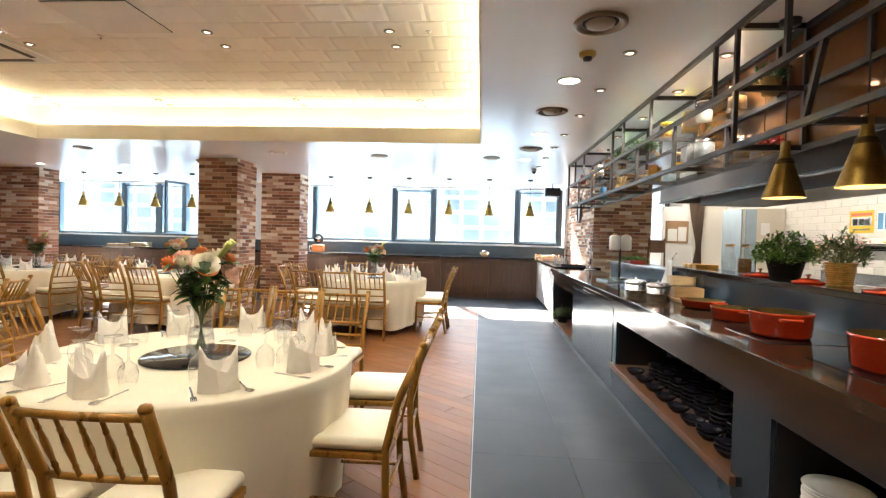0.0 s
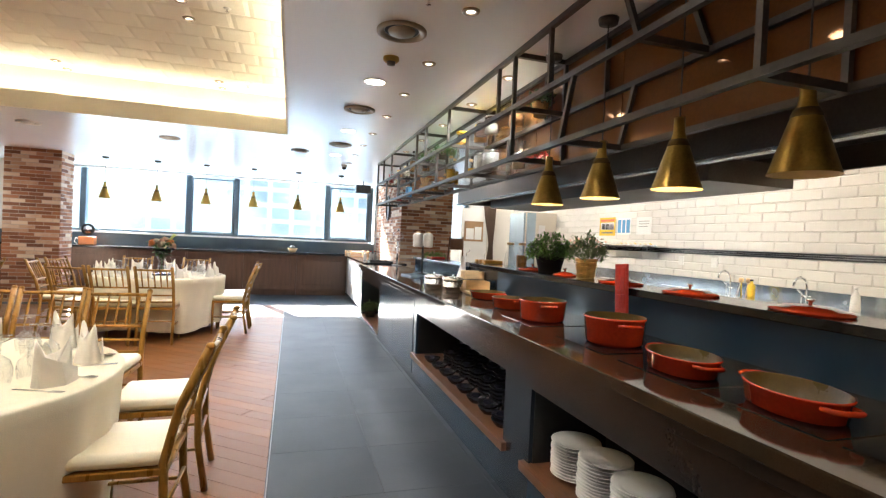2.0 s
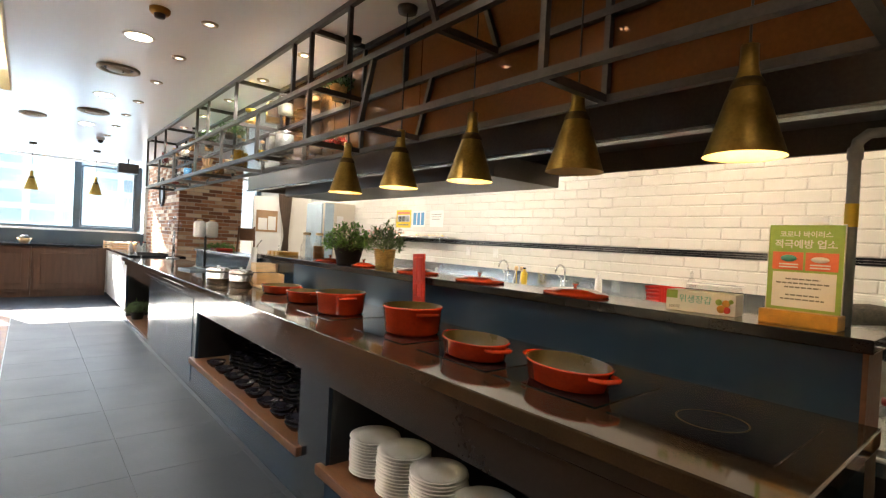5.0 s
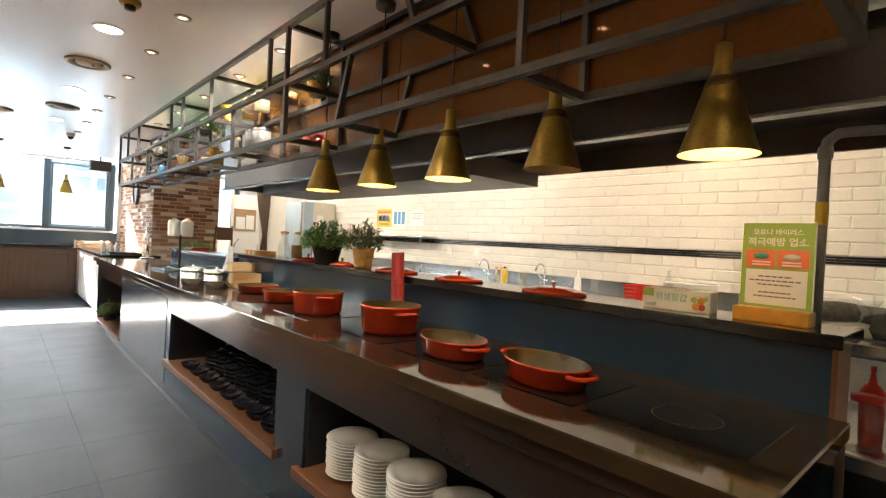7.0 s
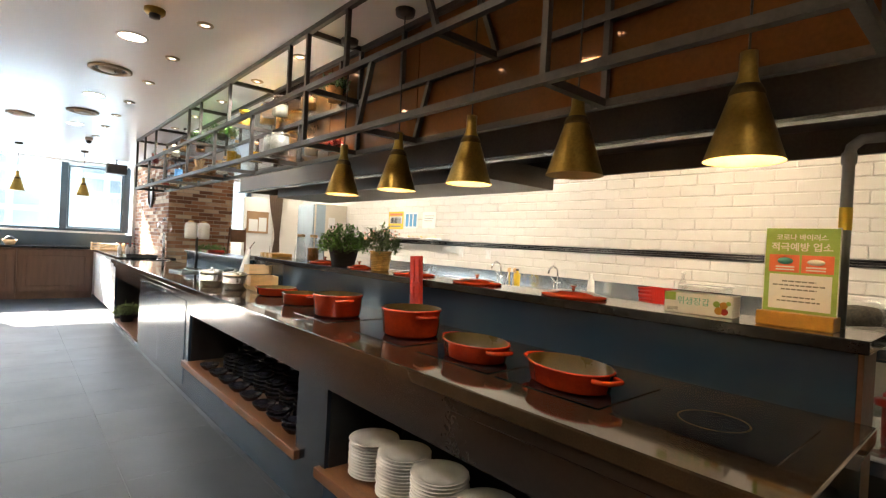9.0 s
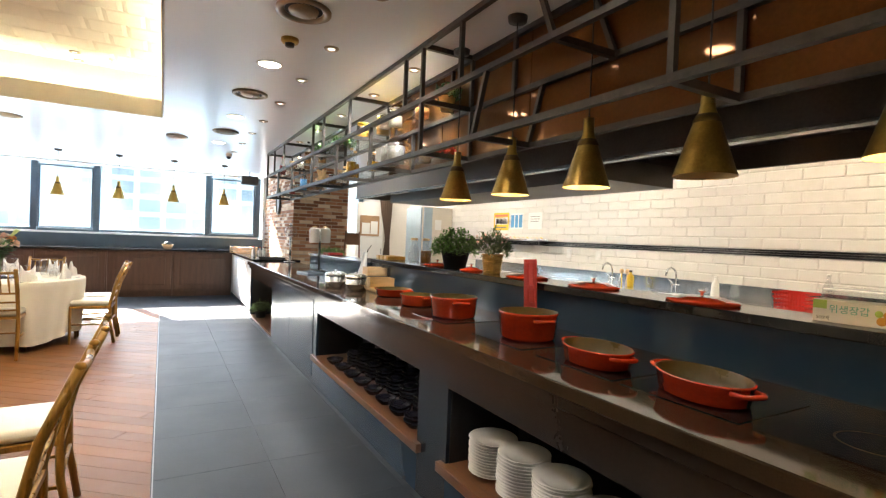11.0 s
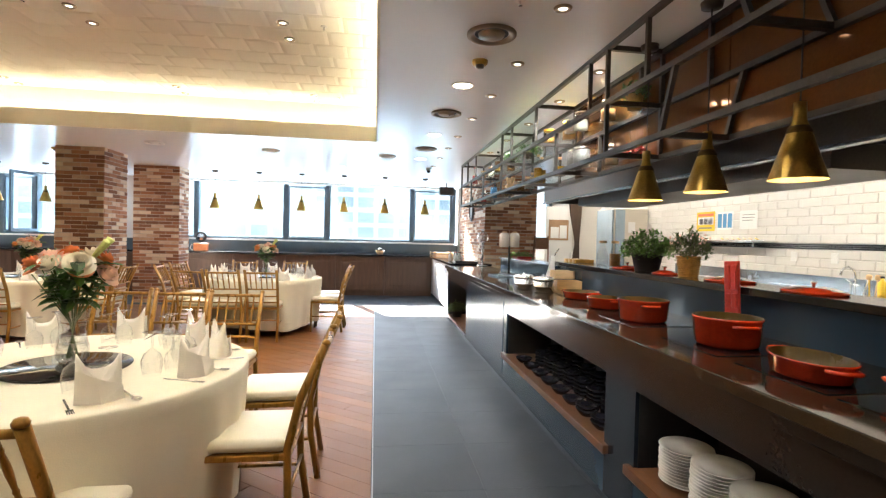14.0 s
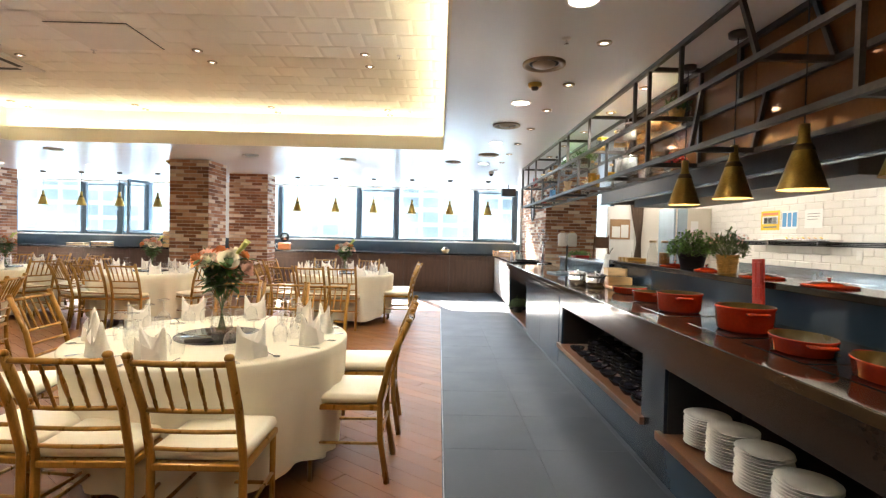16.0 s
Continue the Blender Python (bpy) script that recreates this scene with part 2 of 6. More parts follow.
M_wicker = mat("wicker", (0.50, 0.29, 0.09), 0.65, var=0.4, scale=30, fine=120, bump=0.4)
M_china = mat("white_china", (0.88, 0.87, 0.83), 0.15, var=0.04, bump=0.0)
M_bowl = mat("black_stoneware", (0.012, 0.012, 0.018), 0.22, var=0.4, scale=12, bump=0.04)
M_grey = mat("grey_pipe_paint", (0.28, 0.28, 0.28), 0.4, var=0.15)
M_yellow = mat("yellow_label", (0.75, 0.50, 0.04), 0.5, var=0.1)
M_paper = mat("white_paper", (0.80, 0.79, 0.76), 0.6, var=0.04)
M_green = mat("green_print", (0.33, 0.48, 0.11), 0.35, var=0.1, scale=2)
M_coral = mat("coral_print", (0.80, 0.19, 0.09), 0.4, var=0.08)
M_teal = mat("teal_print", (0.12, 0.45, 0.38), 0.4)
M_ink = mat("grey_ink", (0.20, 0.20, 0.18), 0.5)
M_blueink = mat("blue_ink", (0.10, 0.30, 0.55), 0.5)
M_honey = mat("honey_wood", (0.55, 0.27, 0.04), 0.4, var=0.25, scale=5, stretch=(6, 0.8, 6))
M_spice = mat("dry_spice", (0.35, 0.17, 0.05), 0.8, var=0.5, scale=60)
M_oil = mat("yellow_oil", (0.62, 0.34, 0.03), 0.1, var=0.1, trans=0.3)
M_redplastic = mat("red_plastic", (0.60, 0.03, 0.02), 0.35, var=0.1)
M_curtain = mat("brown_curtain", (0.10, 0.065, 0.045), 0.9, var=0.2, scale=10)
M_fridge = mat("fridge_enamel", (0.66, 0.60, 0.50), 0.35, var=0.04)
M_fridgeglass = mat("fridge_door_glass", (0.38, 0.48, 0.56), 0.12, var=0.1)
M_cork = mat("cork", (0.36, 0.22, 0.12), 0.9, var=0.3, fine=150)
M_plasticblack = mat("black_plastic", (0.02, 0.02, 0.02), 0.45)
M_champagne = mat("champagne_metal", (0.34, 0.27, 0.19), 0.4, 0.6, var=0.15, bump=0.02)
M_tin = mat("patterned_tin_print", (0.22, 0.22, 0.20), 0.4, 0.1, var=0.5, scale=28, fine=90, bump=0.0)
M_bag = mat("dried_greens", (0.06, 0.05, 0.035), 0.7, var=0.7, scale=30, bump=0.6)
M_lampglow = glow("warm_lamp", (1.0, 0.86, 0.66), 4.0)
M_spotglow = glow("spot_lamp", (1.0, 0.90, 0.74), 1.1)
M_bulb = glow("pendant_bulb", (1.0, 0.72, 0.36), 6.0)
M_cove = glow("cove_tube", (1.0, 0.87, 0.60), 1.75)
M_tube = glow("hood_tube", (1.0, 0.84, 0.62), 1.8)
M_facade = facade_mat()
M_bounce = mat("pale_paving", (0.46, 0.45, 0.43), 0.8, var=0.15, scale=0.5)


# ---- mesh helpers ----
def box(bm, x0, x1, y0, y1, z0, z1, bevel=0.0):
    m = Matrix.Translation(((x0 + x1) / 2, (y0 + y1) / 2, (z0 + z1) / 2)) @ Matrix.Diagonal((abs(x1 - x0), abs(y1 - y0), abs(z1 - z0), 1))
    g = bmesh.ops.create_cube(bm, size=1.0, matrix=m)
    if bevel:
        es = list({e for v in g["verts"] for e in v.link_edges})
        bmesh.ops.bevel(bm, geom=es, offset=bevel, segments=2, affect="EDGES", profile=0.5)
    return bm


def boxes(*rows, bevel=0.0):
    bm = bmesh.new()
    for r in rows:
        box(bm, *r, bevel=bevel)
    return bm


def lathe(profile, seg=24, bm=None, at=(0, 0, 0), sx=1.0, sy=1.0):
    bm = bm or bmesh.new()
    rings = []
    for r, z in profile:
        if r < 1e-5:
            rings.append([bm.verts.new((at[0], at[1], at[2] + z))])
        else:
            rings.append([bm.verts.new((at[0] + sx * r * math.cos(2 * math.pi * k / seg), at[1] + sy * r * math.sin(2 * math.pi * k / seg), at[2] + z)) for k in range(seg)])
    for a, b in zip(rings, rings[1:]):
        for k in range(seg):
            q = [a[k % len(a)], a[(k + 1) % len(a)], b[(k + 1) % len(b)], b[k % len(b)]]
            u = []
            for v in q:
                if v not in u:
                    u.append(v)
            if len(u) > 2:
                bm.faces.new(u)
    for f in bm.faces:
        f.smooth = True
    return bm


def tube(points, r, seg=8, bm=None, r_end=None):
    """A round rod along points."""
    bm = bm or bmesh.new()
    P = [Vector(p) for p in points]
    rings = []
    for i, p in enumerate(P):
        d = (P[min(i + 1, len(P) - 1)] - P[max(i - 1, 0)]).normalized()
        u = d.orthogonal().normalized() if i == 0 else (u - d * u.dot(d)).normalized()
        w = d.cross(u)
        rr = r if r_end is None else r + (r_end - r) * i / (len(P) - 1)
        rings.append([bm.verts.new(p + rr * (math.cos(2 * math.pi * k / seg) * u + math.sin(2 * math.pi * k / seg) * w)) for k in range(seg)])
    for a, b in zip(rings, rings[1:]):
        for k in range(seg):
            f = bm.faces.new((a[k], a[(k + 1) % seg], b[(k + 1) % seg], b[k]))
            f.smooth = True
    bm.faces.new(rings[0][::-1])
    bm.faces.new(rings[-1])
    return bm


def bar(a, b, w, h=None, bm=None):
    """A square bar from a to b."""
    bm = bm or bmesh.new()
    a, b = Vector(a), Vector(b)
    d = b - a
    q = d.to_track_quat("Z", "Y").to_matrix().to_4x4()
    m = Matrix.Translation((a + b) / 2) @ q @ Matrix.Diagonal((w, h or w, d.length, 1))
    bmesh.ops.create_cube(bm, size=1.0, matrix=m)
    return bm


def mesh_of(name, bm, material):
    me = bpy.data.meshes.new(name)
    bmesh.ops.recalc_face_normals(bm, faces=bm.faces)
    bm.to_mesh(me)
    bm.free()
    me.materials.append(material)
    return me


def part(name, bm, material, parent, label="", m=None):
    ob = new(name, mesh_of(name, bm, material))
    ob.parent = parent
    if m is not None:
        ob.matrix_basis = m
    if label:
        tagged(ob, label)
    return ob


def again(ob, parent, m):
    """The same piece once more, sharing its mesh."""
    o = new(ob.name.split(".")[0], ob.data)
    o.parent = parent
    o.matrix_basis = m
    return o


def thing(name, m, label, category, group="", kind=""):
    ob = new(name)
    ob.empty_display_size = 0.1
    ob.matrix_basis = m
    return tagged(ob, label, category, group, kind)


def solid(name, bm, material, label, category, group="", kind="", m=None):
    ob = new(name, mesh_of(name, bm, material))
    if m is not None:
        ob.matrix_basis = m
    return tagged(ob, label, category, group, kind)


def structure(name, bm, material, label="", category=""):
    return solid(name, bm, material, label or name.replace("_", " "), category or name.split("_")[0], kind="structure")


def lettering(name, text, size, material, parent, m, align="CENTER", bold=0.0):
    cu = bpy.data.curves.new(name, "FONT")
    cu.body, cu.size, cu.align_x, cu.align_y, cu.extrude, cu.offset = text, size, align, "CENTER", 0.0006, bold
    tmp = new(name, cu)
    bpy.context.view_layer.update()
    me = bpy.data.meshes.new_from_object(tmp.evaluated_get(bpy.context.evaluated_depsgraph_get()))
    bpy.data.objects.remove(tmp)
    me.materials.clear()
    me.materials.append(material)
    ob = new(name, me)
    ob.parent = parent
    ob.matrix_basis = m
    return ob


R = random.Random(7)
CEIL, RAISED = 2.60, 3.10
WALL_X = 5.10          # tiled kitchen wall
WIN_Y = 13.10          # window wall
CX0, CX1, CY0, CY1 = -6.2, -0.03, -3.2, 7.60     # recess in the ceiling

# ---- structure ----
structure("floor_slab", boxes((-12.3, 5.4, -4.2, 13.4, -0.2, -0.012)), M_fgrout, "dark concrete slab under the floor finishes", "floor")
structure("wall_west", boxes((-12.3, -12.1, -4.2, 13.4, 0, 3.2)), M_white, "plain white wall closing the dining hall", "wall")
structure("wall_south", boxes((-12.1, 5.1, -4.4, -4.2, 0, 3.2)), M_white, "plain white wall at the back of the hall", "wall")
structure("wall_east", boxes((WALL_X + 0.012, 5.35, -4.2, 13.4, 0, 3.2)), M_tgrout, "kitchen wall behind white bevelled tiles", "wall")
# window wall: band below the sills, band above, piers between the openings
structure("wall_north", boxes((-12.1, 5.11, WIN_Y, 13.4, 0, 1.20), (-12.1, 5.11, WIN_Y, 13.4, 2.60, 3.2),
                              (-12.1, -10.95, WIN_Y, 13.4, 1.20, 2.60), (-6.3, -4.75, WIN_Y, 13.4, 1.20, 2.60),
                              (1.98, 3.15, WIN_Y, 13.4, 1.20, 2.60), (4.4, 5.11, WIN_Y, 13.4, 1.20, 2.60)), M_white,
          "white wall with long window openings", "wall")
# unseen slab added outside to limit how far sun reaches in
structure("window_canopy", boxes((-12.1, 5.1, 13.4, 13.85, 2.62, 2.75)), M_white, "unseen thin slab added outside above the windows to cut the sun", "wall")
# the office fronts emit light themselves, in place of daylight on them
structure("backdrop", boxes((-60, 60, 38.0, 38.2, -25, 5.7)), M_facade, "glowing backdrop of pale overexposed office fronts across the street", "backdrop")

# unseen ground, added so sunlight bounces up through the windows
structure("ground", boxes((-60, 60, 13.4, 38.0, -2.7, -2.5)), M_bounce, "unseen pale ground added outside to bounce sun onto the ceiling", "ground")

# lower ceiling round the recess
bm = boxes((CX1, 5.1, -4.2, WIN_Y, CEIL, CEIL + 0.12), (-12.1, CX0, -4.2, WIN_Y, CEIL, CEIL + 0.12),
           (CX0, CX1, CY1, WIN_Y, CEIL, CEIL + 0.12), (CX0, CX1, -4.2, CY0, CEIL, CEIL + 0.12))
structure("ceiling", bm, M_ceil, "satin grey-white plaster ceiling", "ceiling")
T = 0.22
bm = boxes((CX0 - T, CX1 + T, CY0 - T, CY1 + T, RAISED + 0.006, RAISED + 0.12),
           (CX1 + T, CX1 + T + 0.05, CY0 - T, CY1 + T, CEIL + 0.12, RAISED + 0.006), (CX0 - T - 0.05, CX0 - T, CY0 - T, CY1 + T, CEIL + 0.12, RAISED + 0.006),
           (CX0 - T, CX1 + T, CY1 + T, CY1 + T + 0.05, CEIL + 0.12, RAISED + 0.006), (CX0 - T, CX1 + T, CY0 - T - 0.05, CY0 - T, CEIL + 0.12, RAISED + 0.006))
structure("ceiling_recess", bm, M_lip, "cream painted ceiling recess with a hidden light trough", "ceiling")
e = 0.004
bm = boxes((CX1 - e, CX1 + 0.015, CY0, CY1 - e, CEIL - 0.006, CEIL + 0.19), (CX0 - 0.015, CX0 + e, CY0, CY1 - e, CEIL - 0.006, CEIL + 0.19),
           (CX0 - 0.015, CX1 + 0.015, CY1 - e, CY1 + 0.015, CEIL - 0.006, CEIL + 0.19), (CX0 - 0.015, CX1 + 0.015, CY0 - 0.015, CY0, CEIL - 0.006, CEIL + 0.19))
structure("trim_cove", bm, M_lip, "cream lip of the light trough", "trim")
# embossed panels of the raised ceiling, one mesh
vs, fs = [], []
P = 0.305
nx, ny = int((CX1 - CX0 + 2 * T) / P), int((CY1 - CY0 + 2 * T) / P)
for i in range(nx + 2):
    for j in range(ny + 1):
        x, y = CX0 - T + i * P - (P / 2 if j % 2 else 0), CY0 - T + j * P
        x, x2, y2 = max(x, CX0 - T), min(x + P, CX1 + T), min(y + P, CY1 + T)
        if x2 - x < 0.08 or y2 - y < 0.08:
            continue
        b, d = 0.035, 0.0018 + 0.003 * R.random()
        k = len(vs)
        vs += [(x, y, RAISED + 0.004), (x2, y, RAISED + 0.004), (x2, y2, RAISED + 0.004), (x, y2, RAISED + 0.004),
               (x + b, y + b, RAISED - d), (x2 - b, y + b * 0.4, RAISED - d * 0.4), (x2 - b, y2 - b, RAISED - d), (x + b, y2 - b * 0.4, RAISED - d * 0.4)]
        fs += [(k, k + 1, k + 5, k + 4), (k + 1, k + 2, k + 6, k + 5), (k + 2, k + 3, k + 7, k + 6), (k + 3, k, k + 4, k + 7), (k + 4, k + 5, k + 6, k + 7)]
me = bpy.data.meshes.new("ceiling_panels")
me.from_pydata(vs, [], fs)
me.materials.append(M_raised)
tagged(new("ceiling_panels", me), "warm white embossed ceiling panels", "ceiling", kind="structure")

# hidden light tubes of the cove
def cove_tube(x0, x1, y0, y1):
    solid("cove_light", boxes((x0, x1, y0, y1, CEIL + 0.125, CEIL + 0.155), bevel=0.008), M_cove, "warm white strip light hidden in the ceiling trough", "strip light", "cove lights")
cove_tube(CX1 + 0.09, CX1 + 0.13, CY0, CY1)
cove_tube(CX0 - 0.13, CX0 - 0.09, CY0, CY1)
cove_tube(CX0, CX1, CY1 + 0.09, CY1 + 0.13)
cove_tube(CX0, CX1, CY0 - 0.13, CY0 - 0.09)

# windows: frames and panes as parts of each window
def window(name, xs, sashes):
    w = thing(name, pose(0, 0, 0), "long window with dark blue-grey metal frame and clear panes", "window", kind="structure")
    x0, x1 = xs[0], xs[-1]
    part("window_sill", boxes((x0, x1, WIN_Y - 0.02, WIN_Y + 0.28, 1.2, 1.235), bevel=0.004), M_white, w)
    part("window_frame", boxes((x0, x1, WIN_Y + 0.1, WIN_Y + 0.18, 1.235, 1.285), (x0, x1, WIN_Y + 0.1, WIN_Y + 0.18, 2.575, 2.6)), M_frame, w)
    part("blind_box", boxes((x0, x1, WIN_Y + 0.0, WIN_Y + 0.055, 2.545, 2.595), bevel=0.01), M_white, w, "white roller blind case")
    for x in xs:
        part("mullion", boxes((x - 0.055, x + 0.055, WIN_Y + 0.06, WIN_Y + 0.2, 1.236, 2.575), bevel=0.006), M_frame, w)
    for a, b in zip(xs, xs[1:]):
        p = part("pane", boxes((a + 0.05, b - 0.05, WIN_Y + 0.13, WIN_Y + 0.138, 1.28, 2.575)), M_pane, w)
        p.visible_shadow = False
    for a, b in sashes:
        f = 0.028
        part("sash", boxes((a + 0.06, a + 0.06 + f, WIN_Y + 0.07, WIN_Y + 0.125, 1.29, 2.5), (b - 0.06 - f, b - 0.06, WIN_Y + 0.07, WIN_Y + 0.125, 1.29, 2.5),
                           (a + 0.06 + f, b - 0.06 - f, WIN_Y + 0.07, WIN_Y + 0.125, 1.29, 1.29 + f), (a + 0.06 + f, b - 0.06 - f, WIN_Y + 0.07, WIN_Y + 0.125, 2.5 - f, 2.5)), M_frame, w)
window("window_1", (-4.70, -4.12, -2.13, -1.15, 0.85, 1.87), ((-2.13, -1.15), (0.85, 1.87)))
window("window_2", (-10.9, -9.12, -8.17, -7.48, -6.35), ((-9.12, -8.17), (-8.17, -7.48)))
window("window_3", (3.2, 4.35), ())
# casement standing open into the room
c = thing("open_casement", pose(-7.44, WIN_Y + 0.05, 1.29, 0, 0, -100), "dark metal window sash standing open", "window sash")
part("sash_frame", boxes((0, 0.06, 0, 0.05, 0, 1.28), (0.64, 0.7, 0, 0.05, 0, 1.28), (0.06, 0.64, 0, 0.05, 0, 0.06), (0.06, 0.64, 0, 0.05, 1.22, 1.28)), M_frame, c)
part("sash_pane", boxes((0.06, 0.64, 0.02, 0.028, 0.06, 1.22)), M_pane, c).visible_shadow = False

# ---- sideboard along the windows ----
def sideboard(x0, x1):
    s = thing("sideboard_unit", pose(x0, 12.5, 0), "dark walnut panelled sideboard unit below the windows", "sideboard", "sideboard units")
    w = x1 - x0
    part("body", boxes((0.002, w - 0.002, 0.03, 0.6, 0.1, 0.905), (0.002, w - 0.002, 0.08, 0.6, 0.0, 0.1)), M_wood_side, s)
    part("door", boxes((0.03, w - 0.03, 0.012, 0.03, 0.14, 0.88), bevel=0.004), M_wood_side, s)
    part("door_panel", boxes((0.13, w - 0.13, 0.0, 0.012, 0.24, 0.78), bevel=0.006), M_wood_side, s)
k = -11.9
while k < 1.2:
    sideboard(k, min(k + 1.1, 1.3))
    k += 1.1
solid("stone_worktop", boxes((-12.0, 1.3, 12.46, 13.08, 0.91, 0.95), bevel=0.004), M_black, "glossy black stone top of the window sideboard", "worktop")
structure("trim_upstand", boxes((-12.0, 1.98, 13.03, 13.097, 0.951, 1.198)), M_frame, "dark grey upstand below the window sill", "trim")

# counter that runs from the serving counter to the windows
r = thing("return_counter", pose(0, 0, 0), "serving counter return, its side coloured white to look sunlit", "counter")
# white body colour paints in the blown-out sun on the counter's side
part("body", boxes((1.32, 2.03, 9.75, 12.45, 0.06, 0.88)), M_white, r)
part("plinth", boxes((1.36, 2.03, 9.75, 12.45, 0.0, 0.06)), M_dark, r)
part("top", boxes((1.28, 2.035, 9.62, 12.45, 0.88, 0.92), bevel=0.004), M_black, r)

# ---- serving counter ----
sc = thing("serving_counter", pose(0, 0, 0), "long blue-grey lacquered serving counter with open niches", "counter")
X0, X1, Y0, Y1 = 1.235, 1.93, 1.44, 9.47
NI = ((7.70, 9.40, 0.06, 0.655), (3.55, 5.60, 0.275, 0.66), (1.72, 3.24, 0.275, 0.645))
part("back_carcass", boxes((X0 + 0.45, X1, Y0, Y1, 0.0, 0.85)), M_blue, sc)
# piers nearer than y = 4 get a darker, greyer tone than the rest
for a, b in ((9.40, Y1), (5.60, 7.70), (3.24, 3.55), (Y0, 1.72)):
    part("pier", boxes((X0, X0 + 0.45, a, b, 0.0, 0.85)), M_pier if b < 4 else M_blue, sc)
for a, b, lo, hi in NI:
    part("apron", boxes((X0, X0 + 0.45, a, b, hi, 0.85)), M_apron, sc, "dark brown lacquered band above the niche")
    part("base_panel", boxes((X0, X0 + 0.45, a, b, 0.0, 0.05 if lo < 0.1 else 0.225)), M_blue, sc)
for a, b, lo, hi in NI:
    part("niche_lining", boxes((X0 + 0.44, X0 + 0.449, a, b, lo, hi), (X0 + 0.02, X0 + 0.44, a, a + 0.006, lo, hi), (X0 + 0.02, X0 + 0.44, b - 0.006, b, lo, hi), (X0 + 0.02, X0 + 0.44, a, b, hi - 0.006, hi)), M_dark, sc, "dark inside of the niche")
for a, b in ((3.50, 5.68), (1.66, 3.29)):
    part("ledge", boxes((X0 - 0.03, X0 + 0.44, a, b, 0.226, 0.275), bevel=0.004), M_ledge, sc, "walnut ledge board")
part("niche_floor", boxes((X0 - 0.004, X0 + 0.44, 7.70, 9.40, 0.05, 0.07)), M_ledge, sc, "walnut niche floor")
for y0, y1 in ((5.72, 6.69), (6.694, 7.66)):
    part("front_panel", boxes((X0 - 0.004, X0 - 0.0005, y0, y1, 0.06, 0.76), bevel=0.001), M_blue, sc)
part("apron_edge", boxes((X0 - 0.03, X0, Y0, Y1 - 0.02, 0.80, 0.85), bevel=0.004), M_apron, sc)
part("worktop", boxes((1.18, 1.93, 1.41, 9.5, 0.85, 0.90), bevel=0.005), M_top, sc, "glossy black stone worktop")
# induction hobs set into the top
def hob(y, far=False):
    h = thing("induction_hob", pose(1.56, y, 0.9), "black glass induction hob flush in the worktop", "hob", "induction hobs")
    part("glass", boxes((-0.19, 0.19, -0.2, 0.2, 0.0006, 0.003)), M_disc, h)
    bm = lathe([(0.085, 0.0034), (0.090, 0.0034)], 40)
    part("ring", bm, M_oldbrass, h, "thin golden cooking ring")
for y in (1.70, 2.135, 2.57, 3.07, 3.74):
    hob(y)
# raised bar ledge behind the counter
bl = thing("bar_ledge", pose(0, 0, 0), "blue-grey raised ledge with dark stone top behind the counter", "counter ledge")
part("body", boxes((1.932, 2.12, 1.46, 6.15, 0.0, 1.098), (1.932, 2.12, 6.152, 8.6, 0.0, 1.06)), M_blue, bl)
part("top", boxes((1.89, 2.21, 1.43, 6.15, 1.098, 1.138), bevel=0.005), M_black, bl, "black stone ledge top")
part("end_panel", boxes((1.932, 2.12, 1.446, 1.4595, 0.0, 1.098)), M_ledge, bl, "dark brown end panel")
part("top", boxes((1.90, 2.20, 6.152, 8.62, 1.06, 1.09), bevel=0.005), M_blue, bl, "blue ledge top")

# ---- hanging iron rack ----
rk = thing("hanging_rack", pose(0, 0, 0), "black iron ceiling rack with glass shelves over the counter", "rack")
FX, BX, ZB, ZM, ZT = 1.42, 1.79, 1.91, 2.24, 2.585
RY0, RY1 = 1.42, 9.38
W = 0.03
def rail(a, b):
    part("rail", bar(a, b, W), M_iron, rk)
for x in (FX, BX):
    for z in (ZB, ZM, ZT):
        rail((x, RY0 - W / 2, z), (x, RY1 + W / 2, z))
for y in (RY1, 8.2, 6.68, 5.45, 4.03, 2.81):
    for z in (ZM, ZT):
        rail((FX + W / 2, y, z), (BX - W / 2, y, z))
for y in (RY1, 8.52, 7.66, 6.69, 5.80, 4.91, 4.03, 3.39, 2.23, RY0):
    rail((FX + W / 2, y, ZB), (BX - W / 2, y, ZB))
for y in (9.38, 8.84, 8.2, 6.68, 6.27, 5.45, 4.29, 4.03, 3.56):
    for x in (FX, BX):
        part("post", bar((x, y, ZM + W / 2), (x, y, ZT - W / 2), W * 0.8), M_iron, rk)
for y in (9.38, 8.52, 7.66, 6.69, 5.80, 4.91, 4.03):
    for x in (FX, BX):
        part("post", bar((x, y, ZB + W / 2), (x, y, ZM - W / 2), W * 0.8), M_iron, rk)
for x in (FX, BX):
    part("brace", bar((x, 3.41, ZB + 0.01), (x, 3.30, ZM - 0.01), W * 0.8), M_iron, rk, "slanting iron brace")
    part("brace", bar((x, 2.81, ZM + 0.01), (x, 2.95, ZT - 0.01), W * 0.8), M_iron, rk, "slanting iron brace")
    part("post", bar((x, 2.23, ZB + W / 2), (x, 2.23, ZT - W / 2), W * 0.8), M_iron, rk)
    part("post", bar((x, RY0, ZB + W / 2), (x, RY0, ZT - W / 2), W * 0.8), M_iron, rk)
